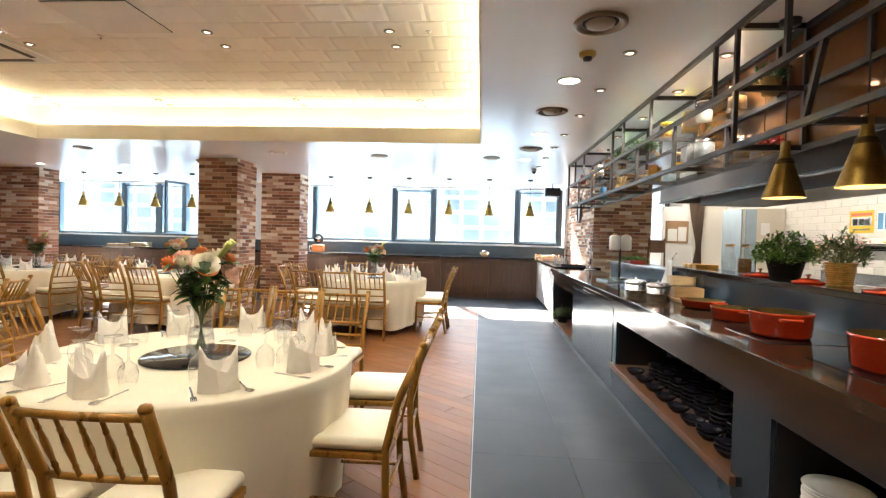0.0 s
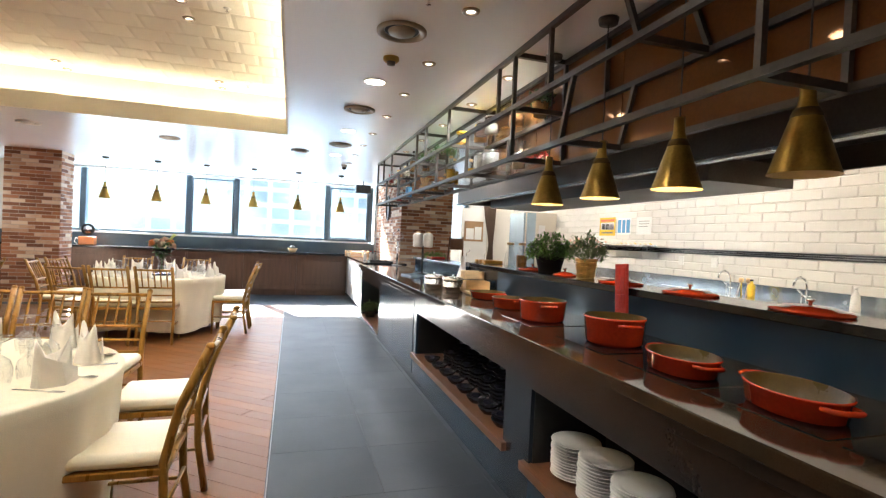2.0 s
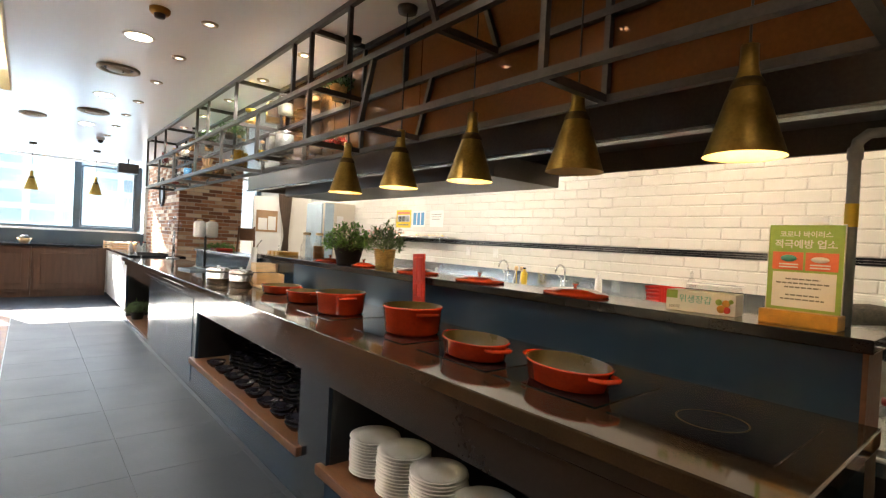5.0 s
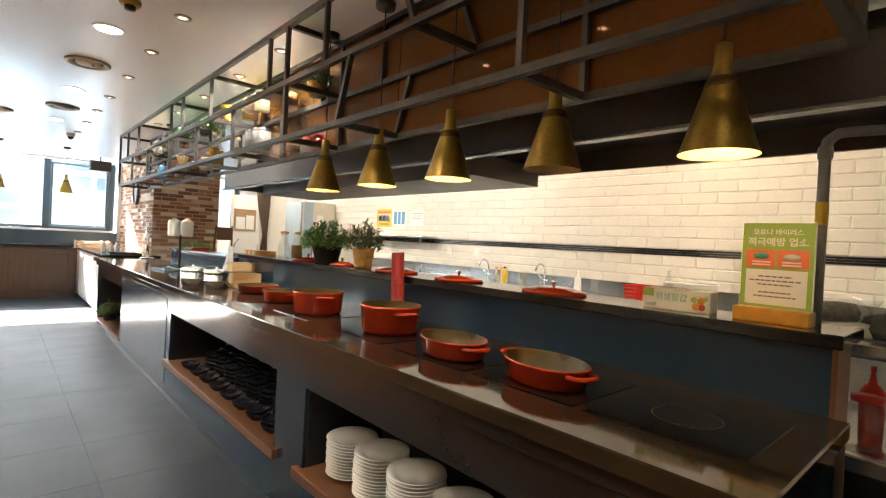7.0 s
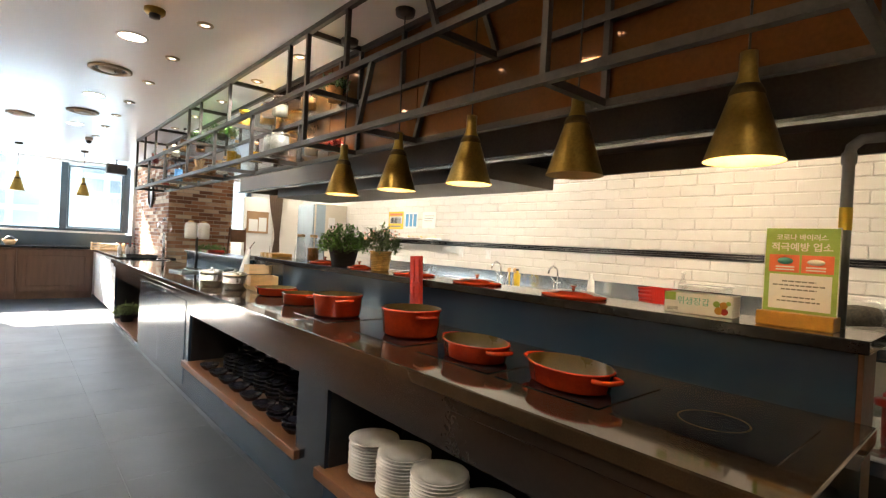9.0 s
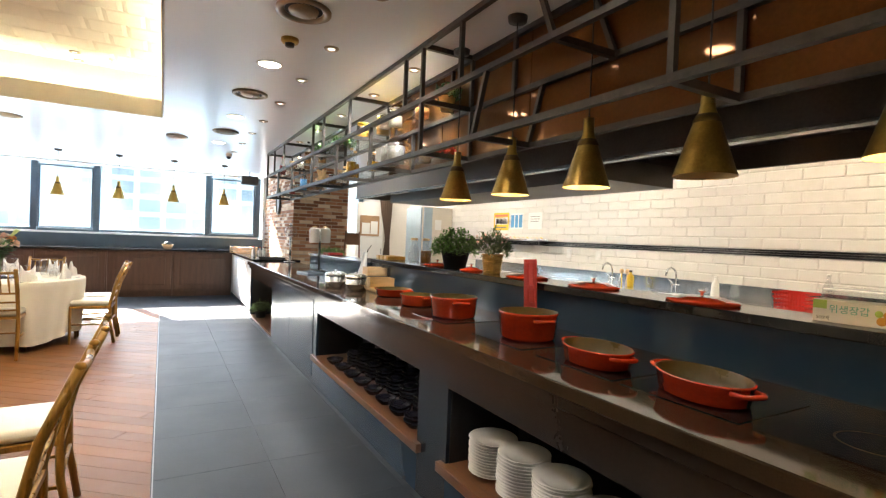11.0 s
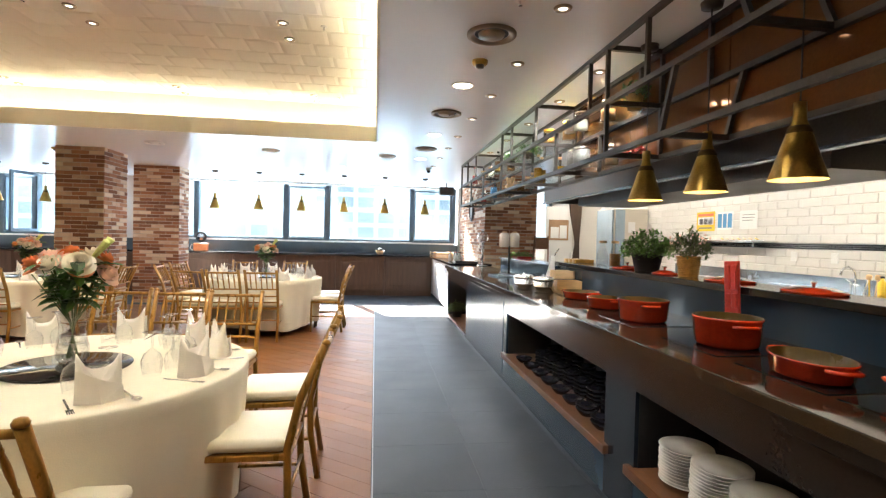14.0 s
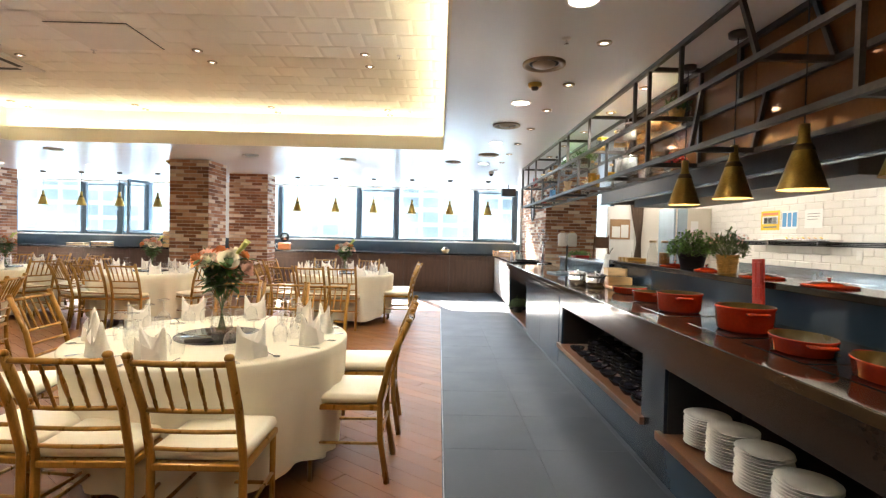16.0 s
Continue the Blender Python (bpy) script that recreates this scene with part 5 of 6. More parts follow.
bottle("soap_bottle", 4.9, 5.25, 0.891, [(0, 0), (0.035, 0), (0.038, 0.02), (0.038, 0.13), (0.015, 0.16), (0.015, 0.18), (0, 0.181)], M_yellow, M_plasticblack, "yellow dish soap bottle with black pump")
bottle("spray_bottle", 4.9, 4.2, 0.891, [(0, 0), (0.04, 0), (0.042, 0.02), (0.035, 0.14), (0.012, 0.18), (0.012, 0.2), (0, 0.201)], M_china, M_china, "white plastic spray bottle on the bench")
bottle("spray_bottle", 4.85, 3.2, 0.891, [(0, 0), (0.04, 0), (0.042, 0.02), (0.04, 0.2), (0.014, 0.26), (0.014, 0.3), (0, 0.301)], M_clear, M_china, "clear bottle with white cap")
bk = thing("plastic_basket", pose(4.62, 3.33, 0.891), "red plastic mesh basket", "basket")
for k in range(5):
    part("hoop", boxes((-0.11 - k * 0.004, 0.11 + k * 0.004, -0.11 - k * 0.004, -0.105 - k * 0.004, k * 0.035, k * 0.035 + 0.018), (-0.11 - k * 0.004, -0.105 - k * 0.004, -0.105 - k * 0.004, 0.11 + k * 0.004, k * 0.035, k * 0.035 + 0.018),
                        (0.105 + k * 0.004, 0.11 + k * 0.004, -0.105 - k * 0.004, 0.11 + k * 0.004, k * 0.035, k * 0.035 + 0.018), (-0.105 - k * 0.004, 0.105 + k * 0.004, 0.105 + k * 0.004, 0.11 + k * 0.004, k * 0.035, k * 0.035 + 0.018)), M_redplastic, bk)
for k in range(10):
    part("rib", boxes((-0.128, -0.122, -0.1 + k * 0.022, -0.094 + k * 0.022, 0.0, 0.16)), M_redplastic, bk)
cb = thing("plastic_container", pose(4.75, 2.95, 0.891), "clear plastic storage container with milky lid", "container")
part("body", boxes((-0.12, 0.12, -0.18, 0.18, 0, 0.2), bevel=0.02), M_clear, cb)
part("lid", boxes((-0.13, 0.13, -0.19, 0.19, 0.2, 0.215), bevel=0.006), M_china, cb)
bag = thing("produce_bag", pose(4.68, 1.9, 0.891), "open clear bag of dark dried greens on the bench", "bag")
part("contents", lathe([(0, 0.0), (0.13, 0.0), (0.17, 0.06), (0.15, 0.13), (0.08, 0.17), (0, 0.18)], 18, sy=1.3), M_bag, bag)
part("film", lathe([(0.135, 0.0), (0.178, 0.06), (0.16, 0.15), (0.19, 0.21)], 18, sy=1.3), M_clear, bag, "clear plastic film")
for k, (y, mm) in enumerate(((5.42, M_yellow), (5.36, M_pale), (5.48, M_china))):
    br = thing("dish_brush", pose(4.95, y, 0.891, 10 * (k - 1), 8, 0), "long handled dish brush standing by the tap", "brush", "dish brushes")
    part("handle", tube([(0, 0, 0), (0, 0, 0.16)], 0.007, 6), mm, br)
    part("head", lathe([(0, 0.15), (0.022, 0.155), (0.026, 0.19), (0.02, 0.205), (0, 0.21)], 12), M_pale, br)
# raised bench and jars behind the counter's end
bn = thing("prep_bench", pose(0, 0, 0), "stainless steel preparation bench with a raised shelf behind the counter", "bench")
part("top", boxes((2.35, 3.0, -0.2, 1.62, 0.63, 0.69), bevel=0.004), M_steel, bn)
part("raised_shelf", boxes((2.35, 2.95, -0.2, 1.62, 1.03, 1.07), bevel=0.004), M_steel, bn)
part("shelf", boxes((2.36, 2.99, -0.15, 1.58, 0.30, 0.33)), M_splash, bn)
part("back", boxes((2.98, 3.0, -0.2, 1.62, 0.33, 0.63)), M_dark, bn)
for x in (2.38, 2.97):
    for y in (-0.15, 1.58):
        part("leg", tube([(x, y, 0), (x, y, 0.63)], 0.019, 8), M_steel, bn)
for y in (-0.15, 1.58):
    part("upright", tube([(2.9, y, 0.69), (2.9, y, 1.03)], 0.014, 8), M_steel, bn)
SQ = [(0, 0), (0.032, 0), (0.036, 0.012), (0.038, 0.19), (0.024, 0.21), (0.014, 0.217), (0.006, 0.262), (0, 0.263)]
bottle("squeeze_bottle", 2.54, 1.44, 0.691, SQ, M_redplastic, M_redplastic, "red plastic squeeze sauce bottle", None, "squeeze bottles")
bottle("squeeze_bottle", 2.66, 1.36, 0.691, SQ, M_redplastic, M_redplastic, "red plastic squeeze sauce bottle", None, "squeeze bottles")
JAR = [(0, 0), (0.06, 0), (0.066, 0.012), (0.066, 0.14), (0.045, 0.165), (0.045, 0.172), (0, 0.173)]
bottle("plastic_jar", 2.44, 1.44, 0.691, JAR, M_clear, M_redplastic, "clear plastic jar with red lid")
bottle("plastic_jar", 2.52, 1.57, 0.691, JAR, M_clear, M_soil, "clear plastic jar with dark lid", M_spice)
tb = thing("steel_tub", pose(2.45, 1.24, 0.691), "clear plastic food tub with dark sauce", "tub")
part("body", boxes((-0.075, 0.075, -0.1, 0.1, 0, 0.12), bevel=0.012), M_clear, tb)
part("contents", boxes((-0.068, 0.068, -0.093, 0.093, 0.004, 0.07), bevel=0.01), M_spice, tb)
bg = thing("film_box", pose(2.52, 1.50, 1.071, 0, 0, 60), "blue and white carton of kitchen film", "box")
part("carton", boxes((-0.03, 0.03, -0.12, 0.12, 0, 0.05), bevel=0.002), M_paper, bg)
part("end_flap", boxes((-0.0305, 0.0305, -0.122, -0.095, 0.0, 0.0505)), M_blueink, bg)
gt = thing("produce_bag", pose(2.6, 1.37, 1.071), "open clear bag of dark dried greens on the shelf", "bag")
part("contents", lathe([(0, 0.0), (0.08, 0.0), (0.1, 0.035), (0.085, 0.075), (0.04, 0.095), (0, 0.1)], 18, sy=1.3), M_bag, gt)
part("film", lathe([(0.082, 0.0), (0.106, 0.035), (0.095, 0.09), (0.11, 0.12)], 18, sy=1.3), M_clear, gt, "clear plastic film")
# wall shelf, notices, switch plates
ws = thing("wall_shelf", pose(0, 0, 0), "narrow steel wall shelf with small clutter", "shelf")
part("board", boxes((4.9, 5.09, 6.75, 8.3, 1.41, 1.43), bevel=0.003), M_steel, ws)
for y in (7.0, 8.0):
    part("bracket", boxes((4.95, 5.09, y, y + 0.02, 1.34, 1.41)), M_steel, ws)
for k in range(7):
    y = 6.95 + k * 0.11
    solid("utensil", tube([(4.97, y, 1.442), (5.03, y + 0.12, 1.46)], 0.009, 6), M_pale if k % 3 else M_yellow, "small wooden kitchen utensil on the wall shelf", "utensil", "utensils")
def notice(y0, y1, z0, z1, base, bars):
    n = thing("wall_notice", pose(WALL_X - 0.004, (y0 + y1) / 2, (z0 + z1) / 2, 0, 0, -90), "printed paper notice taped to the tiled wall", "notice", "wall notices")
    w, h = abs(y1 - y0) / 2, (z1 - z0) / 2
    part("sheet", boxes((-w, w, -0.002, 0.0, -h, h)), base, n)
    for k, (mm, a, b, c, d) in enumerate(bars):
        part("print", boxes((a * w, b * w, -0.0032, -0.0021, c * h, d * h)), mm, n)
notice(7.97, 8.40, 1.57, 1.87, M_yellow, ((M_coral, -0.85, 0.85, 0.55, 0.8), (M_paper, -0.85, 0.85, -0.35, 0.45), (M_ink, -0.7, -0.3, -0.3, 0.3), (M_ink, -0.18, 0.2, -0.3, 0.3), (M_ink, 0.32, 0.7, -0.3, 0.3), (M_ink, -0.7, 0.7, -0.75, -0.6)))
notice(7.58, 7.92, 1.59, 1.85, M_paper, ((M_blueink, -0.9, -0.4, -0.8, 0.8), (M_blueink, -0.25, 0.2, -0.8, 0.8), (M_blueink, 0.35, 0.85, -0.8, 0.8)))
notice(7.12, 7.45, 1.59, 1.85, M_paper, ((M_ink, -0.7, 0.7, 0.5, 0.56), (M_ink, -0.7, 0.7, 0.2, 0.26), (M_ink, -0.7, 0.5, -0.1, -0.04)))
for y in (5.95, 6.5):
    o = thing("wall_socket", pose(WALL_X - 0.004, y, 1.24, 0, 0, -90), "white wall socket plate on the tiles", "socket", "wall sockets")
    part("plate", boxes((-0.045, 0.045, -0.012, 0, -0.06, 0.06), bevel=0.003), M_white, o)
    part("outlet", boxes((-0.02, 0.02, -0.015, -0.012, -0.03, 0.03), bevel=0.002), M_paper, o)
# far end: fridge, curtain, door with cork board, tiled return
fr = thing("fridge", pose(4.42, 9.85, 0), "tall cream fridge with bluish glass door and papers", "fridge")
part("body", boxes((0, 0.67, 0, 0.7, 0.08, 2.0), bevel=0.01), M_fridge, fr)
part("door", boxes((-0.03, 0.0, 0.02, 0.68, 0.1, 1.98), bevel=0.006), M_fridgeglass, fr, "bluish glass door")
part("door", boxes((0.02, 0.2, -0.03, 0.0, 0.1, 1.98), bevel=0.006), M_fridgeglass, fr, "bluish glass door")
part("handle", tube([(0.19, -0.05, 0.9), (0.19, -0.05, 1.4)], 0.01, 8), M_chrome, fr)
part("paper", boxes((0.28, 0.42, -0.004, 0, 1.55, 1.75)), M_paper, fr)
part("foot", boxes((0.05, 0.62, 0.05, 0.65, 0, 0.08)), M_plasticblack, fr)
structure("wall_return", boxes((4.2, 4.78, 11.2, 11.32, 0, CEIL)), M_wtile, "white tiled wall return beside the curtain", "wall")
cu = bmesh.new()
rows = []
for j, (z, w) in enumerate(((2.35, 0.2), (1.9, 0.15), (1.45, 0.07), (1.30, 0.055), (1.1, 0.08), (0.6, 0.13), (0.002, 0.15))):
    rows.append([cu.verts.new((4.12 + (k / 30 - 0.5) * w * 1.6 + 0.1 * (1 - w * 4), 11.05 + 0.03 * math.sin(k * 1.25), z)) for k in range(31)])
for p_, q_ in zip(rows, rows[1:]):
    for k in range(30):
        f = cu.faces.new((p_[k], p_[k + 1], q_[k + 1], q_[k]))
        f.smooth = True
solid("curtain", cu, M_curtain, "brown curtain gathered with a tie", "curtain")
dr = thing("pantry_door", pose(3.62, 11.35, 0), "pale grey-green door leaf with a cork notice board", "door")
part("leaf", boxes((0, 0.62, 0, 0.04, 0.01, 2.1), bevel=0.004), M_white, dr)
part("cork_board", boxes((0.06, 0.5, -0.02, 0.0, 1.38, 1.82), bevel=0.004), M_cork, dr)
part("paper", boxes((0.1, 0.28, -0.024, -0.02, 1.42, 1.66)), M_paper, dr)
part("paper", boxes((0.30, 0.46, -0.024, -0.02, 1.42, 1.7)), M_paper, dr)
part("handle", tube([(0.55, -0.03, 1.0), (0.55, -0.03, 1.12)], 0.009, 8), M_chrome, dr)
hc = thing("wooden_high_chair", pose(3.1, 9.9, 0.0, 0, 0, 10), "brown wooden child's high chair in the passage", "high chair")
for sx in (-1, 1):
    for sy in (-1, 1):
        part("leg", tube([(sx * 0.2, sy * 0.2, 0), (sx * 0.14, sy * 0.14, 0.9 if sy < 0 else 1.45)], 0.016, 8), M_ledge, hc)
    part("arm", tube([(sx * 0.15, -0.16, 0.9), (sx * 0.14, 0.14, 0.92)], 0.014, 8), M_ledge, hc)
part("seat", boxes((-0.15, 0.15, -0.15, 0.15, 0.72, 0.745), bevel=0.006), M_ledge, hc)
part("back", boxes((-0.13, 0.13, 0.125, 0.145, 1.2, 1.42), bevel=0.006), M_ledge, hc)

# ---- things on the rack's glass shelves ----
def jar(x, y, z, r, h, fill, capm):
    j = thing("storage_jar", pose(x, y, z), "glass storage jar with dry goods on the rack shelf", "jar", "rack jars")
    part("glass", lathe([(0, 0), (r, 0), (r, h * 0.9), (r * 0.85, h), (0, h)], 18), M_clear, j)
    part("contents", lathe([(0, 0.004), (r * 0.93, 0.004), (r * 0.93, h * 0.62), (0, h * 0.66)], 16), fill, j)
    part("lid", lathe([(0, h), (r * 0.88, h), (r * 0.88, h + 0.02), (0, h + 0.022)], 16), capm, j)
SB, SM = ZB + 0.025, ZM + 0.025
for y, z, r, h, fill, capm in ((6.16, SB, .058, .12, M_cream, M_pale), (6.43, SB, .055, .11, M_cream, M_pale), (6.68, SB, .045, .09, M_spice, M_steel), (7.28, SB, .045, .1, M_spice, M_redpaint),
                               (7.45, SB, .045, .11, M_honey, M_pale), (8.3, SB, .045, .1, M_cream, M_steel), (8.6, SB, .05, .12, M_redpaint, M_steel), (4.55, SB, .05, .1, M_spice, M_steel),
                               (5.61, SM, .06, .13, M_honey, M_yellow), (5.3, SM, .062, .14, M_honey, M_yellow), (4.93, SM, .06, .13, M_cream, M_steel), (4.57, SM, .058, .13, M_spice, M_pale),
                               (5.05, SM, .05, .1, M_peach, M_steel), (7.4, SM, .05, .14, M_spice, M_plasticblack), (8.1, SM, .05, .12, M_cream, M_pale), (8.4, SM, .045, .1, M_spice, M_pale)):
    jar(1.65 + R.uniform(-.08, .08), y, z, r, h, fill, capm)
OIL = [(0, 0), (0.046, 0), (0.048, 0.01), (0.046, 0.15), (0.018, 0.2), (0.014, 0.26), (0, 0.261)]
bottle("oil_bottle", 1.58, 5.84, SB, OIL, M_clear, M_pale, "tall glass bottle of yellow oil on the rack", M_oil, "rack bottles")
bottle("oil_bottle", 1.66, 5.97, SB, OIL, M_clear, M_pale, "tall glass bottle of yellow oil on the rack", M_oil, "rack bottles")
bottle("oil_bottle", 1.6, 5.3, SB, [(0, 0), (0.05, 0), (0.058, 0.03), (0.05, 0.08), (0.016, 0.12), (0.014, 0.15), (0, 0.151)], M_clear, M_pale, "round glass flask of yellow oil on the rack", M_oil, "rack bottles")
bottle("sauce_bottle", 1.6, 9.15, SM, OIL, M_clear, M_redplastic, "tall glass bottle of red sauce on the rack", M_redpaint, "rack bottles")
bottle("sauce_bottle", 1.6, 7.6, SM, OIL, M_clear, M_plasticblack, "brown glass bottle with black cap on the rack", M_spice, "rack bottles")
bottle("water_bottle", 1.6, 7.8, SB, OIL, M_clear, M_plasticblack, "tall bottle with blue contents on the rack", M_blueink, "rack bottles")
for y in (4.86, 4.73):
    tn = thing("patterned_tin", pose(1.56, y, SB), "pale grey tin with leaf pattern on the rack shelf", "tin", "rack tins")
    part("body", lathe([(0, 0), (0.062, 0), (0.065, 0.004), (0.065, 0.135), (0, 0.135)], 24), M_tin, tn)
    part("lid", lathe([(0.066, 0.135), (0.067, 0.15), (0.06, 0.155), (0, 0.156)], 24), M_steel, tn)
cup = thing("spoon_jar", pose(1.62, 7.02, SB), "wooden pot with wooden spoons on the rack", "utensil pot")
part("pot", lathe([(0, 0), (0.05, 0), (0.055, 0.1), (0.05, 0.1), (0.045, 0.01), (0, 0.01)], 18), M_pale, cup)
for k in range(4):
    a = k * 1.6
    part("spoon", tube([(0, 0, 0.02), (0.05 * math.cos(a), 0.05 * math.sin(a), 0.19)], 0.006, 6, r_end=0.014), M_pale, cup)
bushy("rack_plant", 1.65, 6.39, SM, 21, "trailing green plant on the rack shelf", pot_shape(0.05, 0.06), M_soil, 0.06, 0.15, 0.12, M_dkleaf, 80, 0.014, 0.045)
bushy("rack_plant", 1.65, 7.12, SM, 22, "small green plant in a black pot on the rack", pot_shape(0.05, 0.08), M_soil, 0.08, 0.12, 0.12, M_dkleaf, 60, 0.014, 0.04)
bushy("rack_plant", 1.72, 4.24, SM, 23, "small green plant in a brown pot on the rack", pot_shape(0.06, 0.1), M_wicker, 0.1, 0.1, 0.1, M_dkleaf, 60, 0.014, 0.04)
bushy("rack_flower", 1.72, 4.25, SB, 24, "small red flowering plant on the rack shelf", pot_shape(0.04, 0.04), M_soil, 0.04, 0.09, 0.06, M_redplastic, 40, 0.016, 0.03)

# ---- things along the windows ----
rd = thing("portable_radio", pose(-3.85, 12.68, 0.951), "orange lantern radio with round black dial", "radio")
part("body", boxes((-0.14, 0.14, -0.08, 0.08, 0, 0.17), bevel=0.02), M_orange, rd)
part("dial", lathe([(0, 0), (0.11, 0), (0.115, 0.015), (0.115, 0.04), (0, 0.045)], 28), M_plasticblack, rd, m=pose(0.02, -0.02, 0.31, 90))
part("face", lathe([(0, 0), (0.075, 0.0), (0, 0.004)], 28), M_steel, rd, m=pose(0.02, -0.066, 0.31, 90))
part("cable", tube([(-0.14, 0, 0.1), (-0.2, 0.0, 0.14), (-0.22, -0.02, 0.06), (-0.16, -0.04, 0.01)], 0.008, 6), M_paper, rd)
bw = thing("fruit_bowl", pose(0.1, 12.65, 0.951), "small wooden bowl with dark fruit", "bowl")
part("bowl", lathe([(0, 0), (0.06, 0), (0.11, 0.09), (0.1, 0.09), (0.055, 0.012), (0, 0.012)], 24), M_pale, bw)
part("fruit", lathe([(0, 0.05), (0.07, 0.07), (0.075, 0.1), (0.04, 0.14), (0, 0.145)], 18), M_soil, bw)
for k, (x, y) in enumerate(((1.42, 12.2), (1.5, 12.0))):
    wb = thing("wooden_tray", pose(x, y, 0.921 + 0.0 * k, 0, 0, 8 * k), "stack of pale wooden serving trays", "tray", "trays")
    for j in range(4):
        part("tray", boxes((-0.2, 0.2, -0.09, 0.09, j * 0.035, j * 0.035 + 0.012), (-0.2, -0.188, -0.09, 0.09, j * 0.035 + 0.012, j * 0.035 + 0.03), (0.188, 0.2, -0.09, 0.09, j * 0.035 + 0.012, j * 0.035 + 0.03)), M_pale, wb)
for k in range(6):
    x, y = 1.45 + 0.09 * (k % 3), 10.6 + 0.14 * (k // 3)
    bottle("condiment_bottle", x, y, 0.921, [(0, 0), (0.03, 0), (0.032, 0.1), (0.012, 0.14), (0.012, 0.16), (0, 0.161)], M_china if k % 2 else M_clear, M_redpaint if k % 2 else M_plasticblack, "small condiment bottle on the counter return", None, "condiment bottles")
tr = thing("black_tray", pose(1.62, 10.0, 0.921), "black serving tray on the counter return", "tray")
part("base", boxes((-0.2, 0.2, -0.15, 0.15, 0, 0.012), bevel=0.004), M_plasticblack, tr)
part("rim", boxes((-0.21, -0.2, -0.16, 0.16, 0, 0.025), (0.2, 0.21, -0.16, 0.16, 0, 0.025), (-0.2, 0.2, -0.16, -0.15, 0, 0.025), (-0.2, 0.2, 0.15, 0.16, 0, 0.025)), M_plasticblack, tr)
ck = thing("wall_clock", pose(2.02, 11.5, 2.0, 0, -90, 0), "dark oval wall plaque on the brick pier", "plaque")
part("rim", lathe([(0.17, 0), (0.19, 0.005), (0.19, 0.03), (0.165, 0.035), (0.16, 0.02)], 36, sx=1.4), M_iron, ck)
part("face", lathe([(0, 0.012), (0.162, 0.012), (0.165, 0.0)], 36, sx=1.4), M_grey, ck)
for x, n in ((-8.9, 2), (-8.3, 3)):
    wb = thing("wooden_tray", pose(x, 12.7, 0.951), "stack of pale wooden serving trays", "tray", "trays")
    for j in range(n):
        part("tray", boxes((-0.2, 0.2, -0.12, 0.12, j * 0.04, j * 0.04 + 0.02), bevel=0.004), M_pale, wb)
bx = thing("wooden_crate", pose(-6.6, 12.7, 0.951), "pale wooden crate standing on the sideboard", "crate")
for k in range(4):
    part("slat", boxes((-0.18, 0.18, -0.1, 0.1, k * 0.1, k * 0.1 + 0.085), bevel=0.005), M_pale, bx)

# ---- pieces of floors, walls and columns ----
def prism(vs, fs, poly, z0, z1, inset):
    """A thin slab with a chamfered top over a convex outline."""
    cx, cy = sum(p[0] for p in poly) / len(poly), sum(p[1] for p in poly) / len(poly)
    k, n = len(vs), len(poly)
    vs += [(x, y, z0) for x, y in poly]
    for x, y in poly:
        d = math.hypot(x - cx, y - cy) or 1
        vs.append((x - inset * 1.4 * (x - cx) / d, y - inset * 1.4 * (y - cy) / d, z1))
    fs.append(tuple(range(k + n, k + 2 * n)))
    fs += [(k + i, k + (i + 1) % n, k + n + (i + 1) % n, k + n + i) for i in range(n)]


def clip(poly, a, b, c):
    """Keeps the side a*x + b*y <= c of a convex outline."""
    out = []
    for p, q in zip(poly, poly[1:] + poly[:1]):
        dp, dq = a * p[0] + b * p[1] - c, a * q[0] + b * q[1] - c
        if dp <= 0:
            out.append(p)
        if dp * dq < 0:
            t = dp / (dp - dq)
            out.append((p[0] + t * (q[0] - p[0]), p[1] + t * (q[1] - p[1])))
    return out


def piece(name, vs, fs, material, parent):
    me = bpy.data.meshes.new(name)
    me.from_pydata(vs, [], fs)
    me.materials.append(material)
    o = new(name, me)
    o.parent = parent
    return o


# diagonal oak planks of the dining floor
fl = thing("floor_wood", pose(0, 0, 0), "warm brown oak planks laid diagonally", "floor", kind="structure")
PW, PL, ANG = 0.118, 1.45, radians(-38)
ca, sa = math.cos(ANG), math.sin(ANG)
rest_v, rest_f, count = [], [], 0
for i in range(-160, 160):
    off = R.uniform(0, PL)
    for j in range(-20, 22):
        u0, v0 = j * PL + off, i * PW
        mx, my = -4 + (u0 + PL / 2) * ca - v0 * sa, 4 + (u0 + PL / 2) * sa + v0 * ca
        if not (-13 < mx < 0.6 and -5 < my < 11.5):
            continue
        g = 0.0009
        poly = [(-4 + u * ca - v * sa, 4 + u * sa + v * ca) for u, v in ((u0 + g, v0 + g), (u0 + PL - g, v0 + g), (u0 + PL - g, v0 + PW - g), (u0 + g, v0 + PW - g))]
        for h in ((1, 0, -0.012), (-1, 0, 12.1), (0, 1, 10.85), (0, -1, 4.2)):
            if len(poly) > 2:
                poly = clip(poly, *h)
        if len(poly) < 3:
            continue
        near = -1.9 < mx < 0.1 and 2.0 < my < 8.5 and count < 290
        if near:
            vs, fs = [], []
            prism(vs, fs, poly, -0.012, 0.0, 0.0012)
            piece("plank", vs, fs, M_plank, fl)
            count += 1
        else:
            prism(rest_v, rest_f, poly, -0.012, 0.0, 0.0012)
tagged(piece("planks", rest_v, rest_f, M_plank, fl), kind="stuff")
structure("trim_floor", boxes((-0.008, -0.001, -4.2, 10.85, -0.01, 0.0008)), M_grey, "thin metal strip between planks and tiles", "trim")

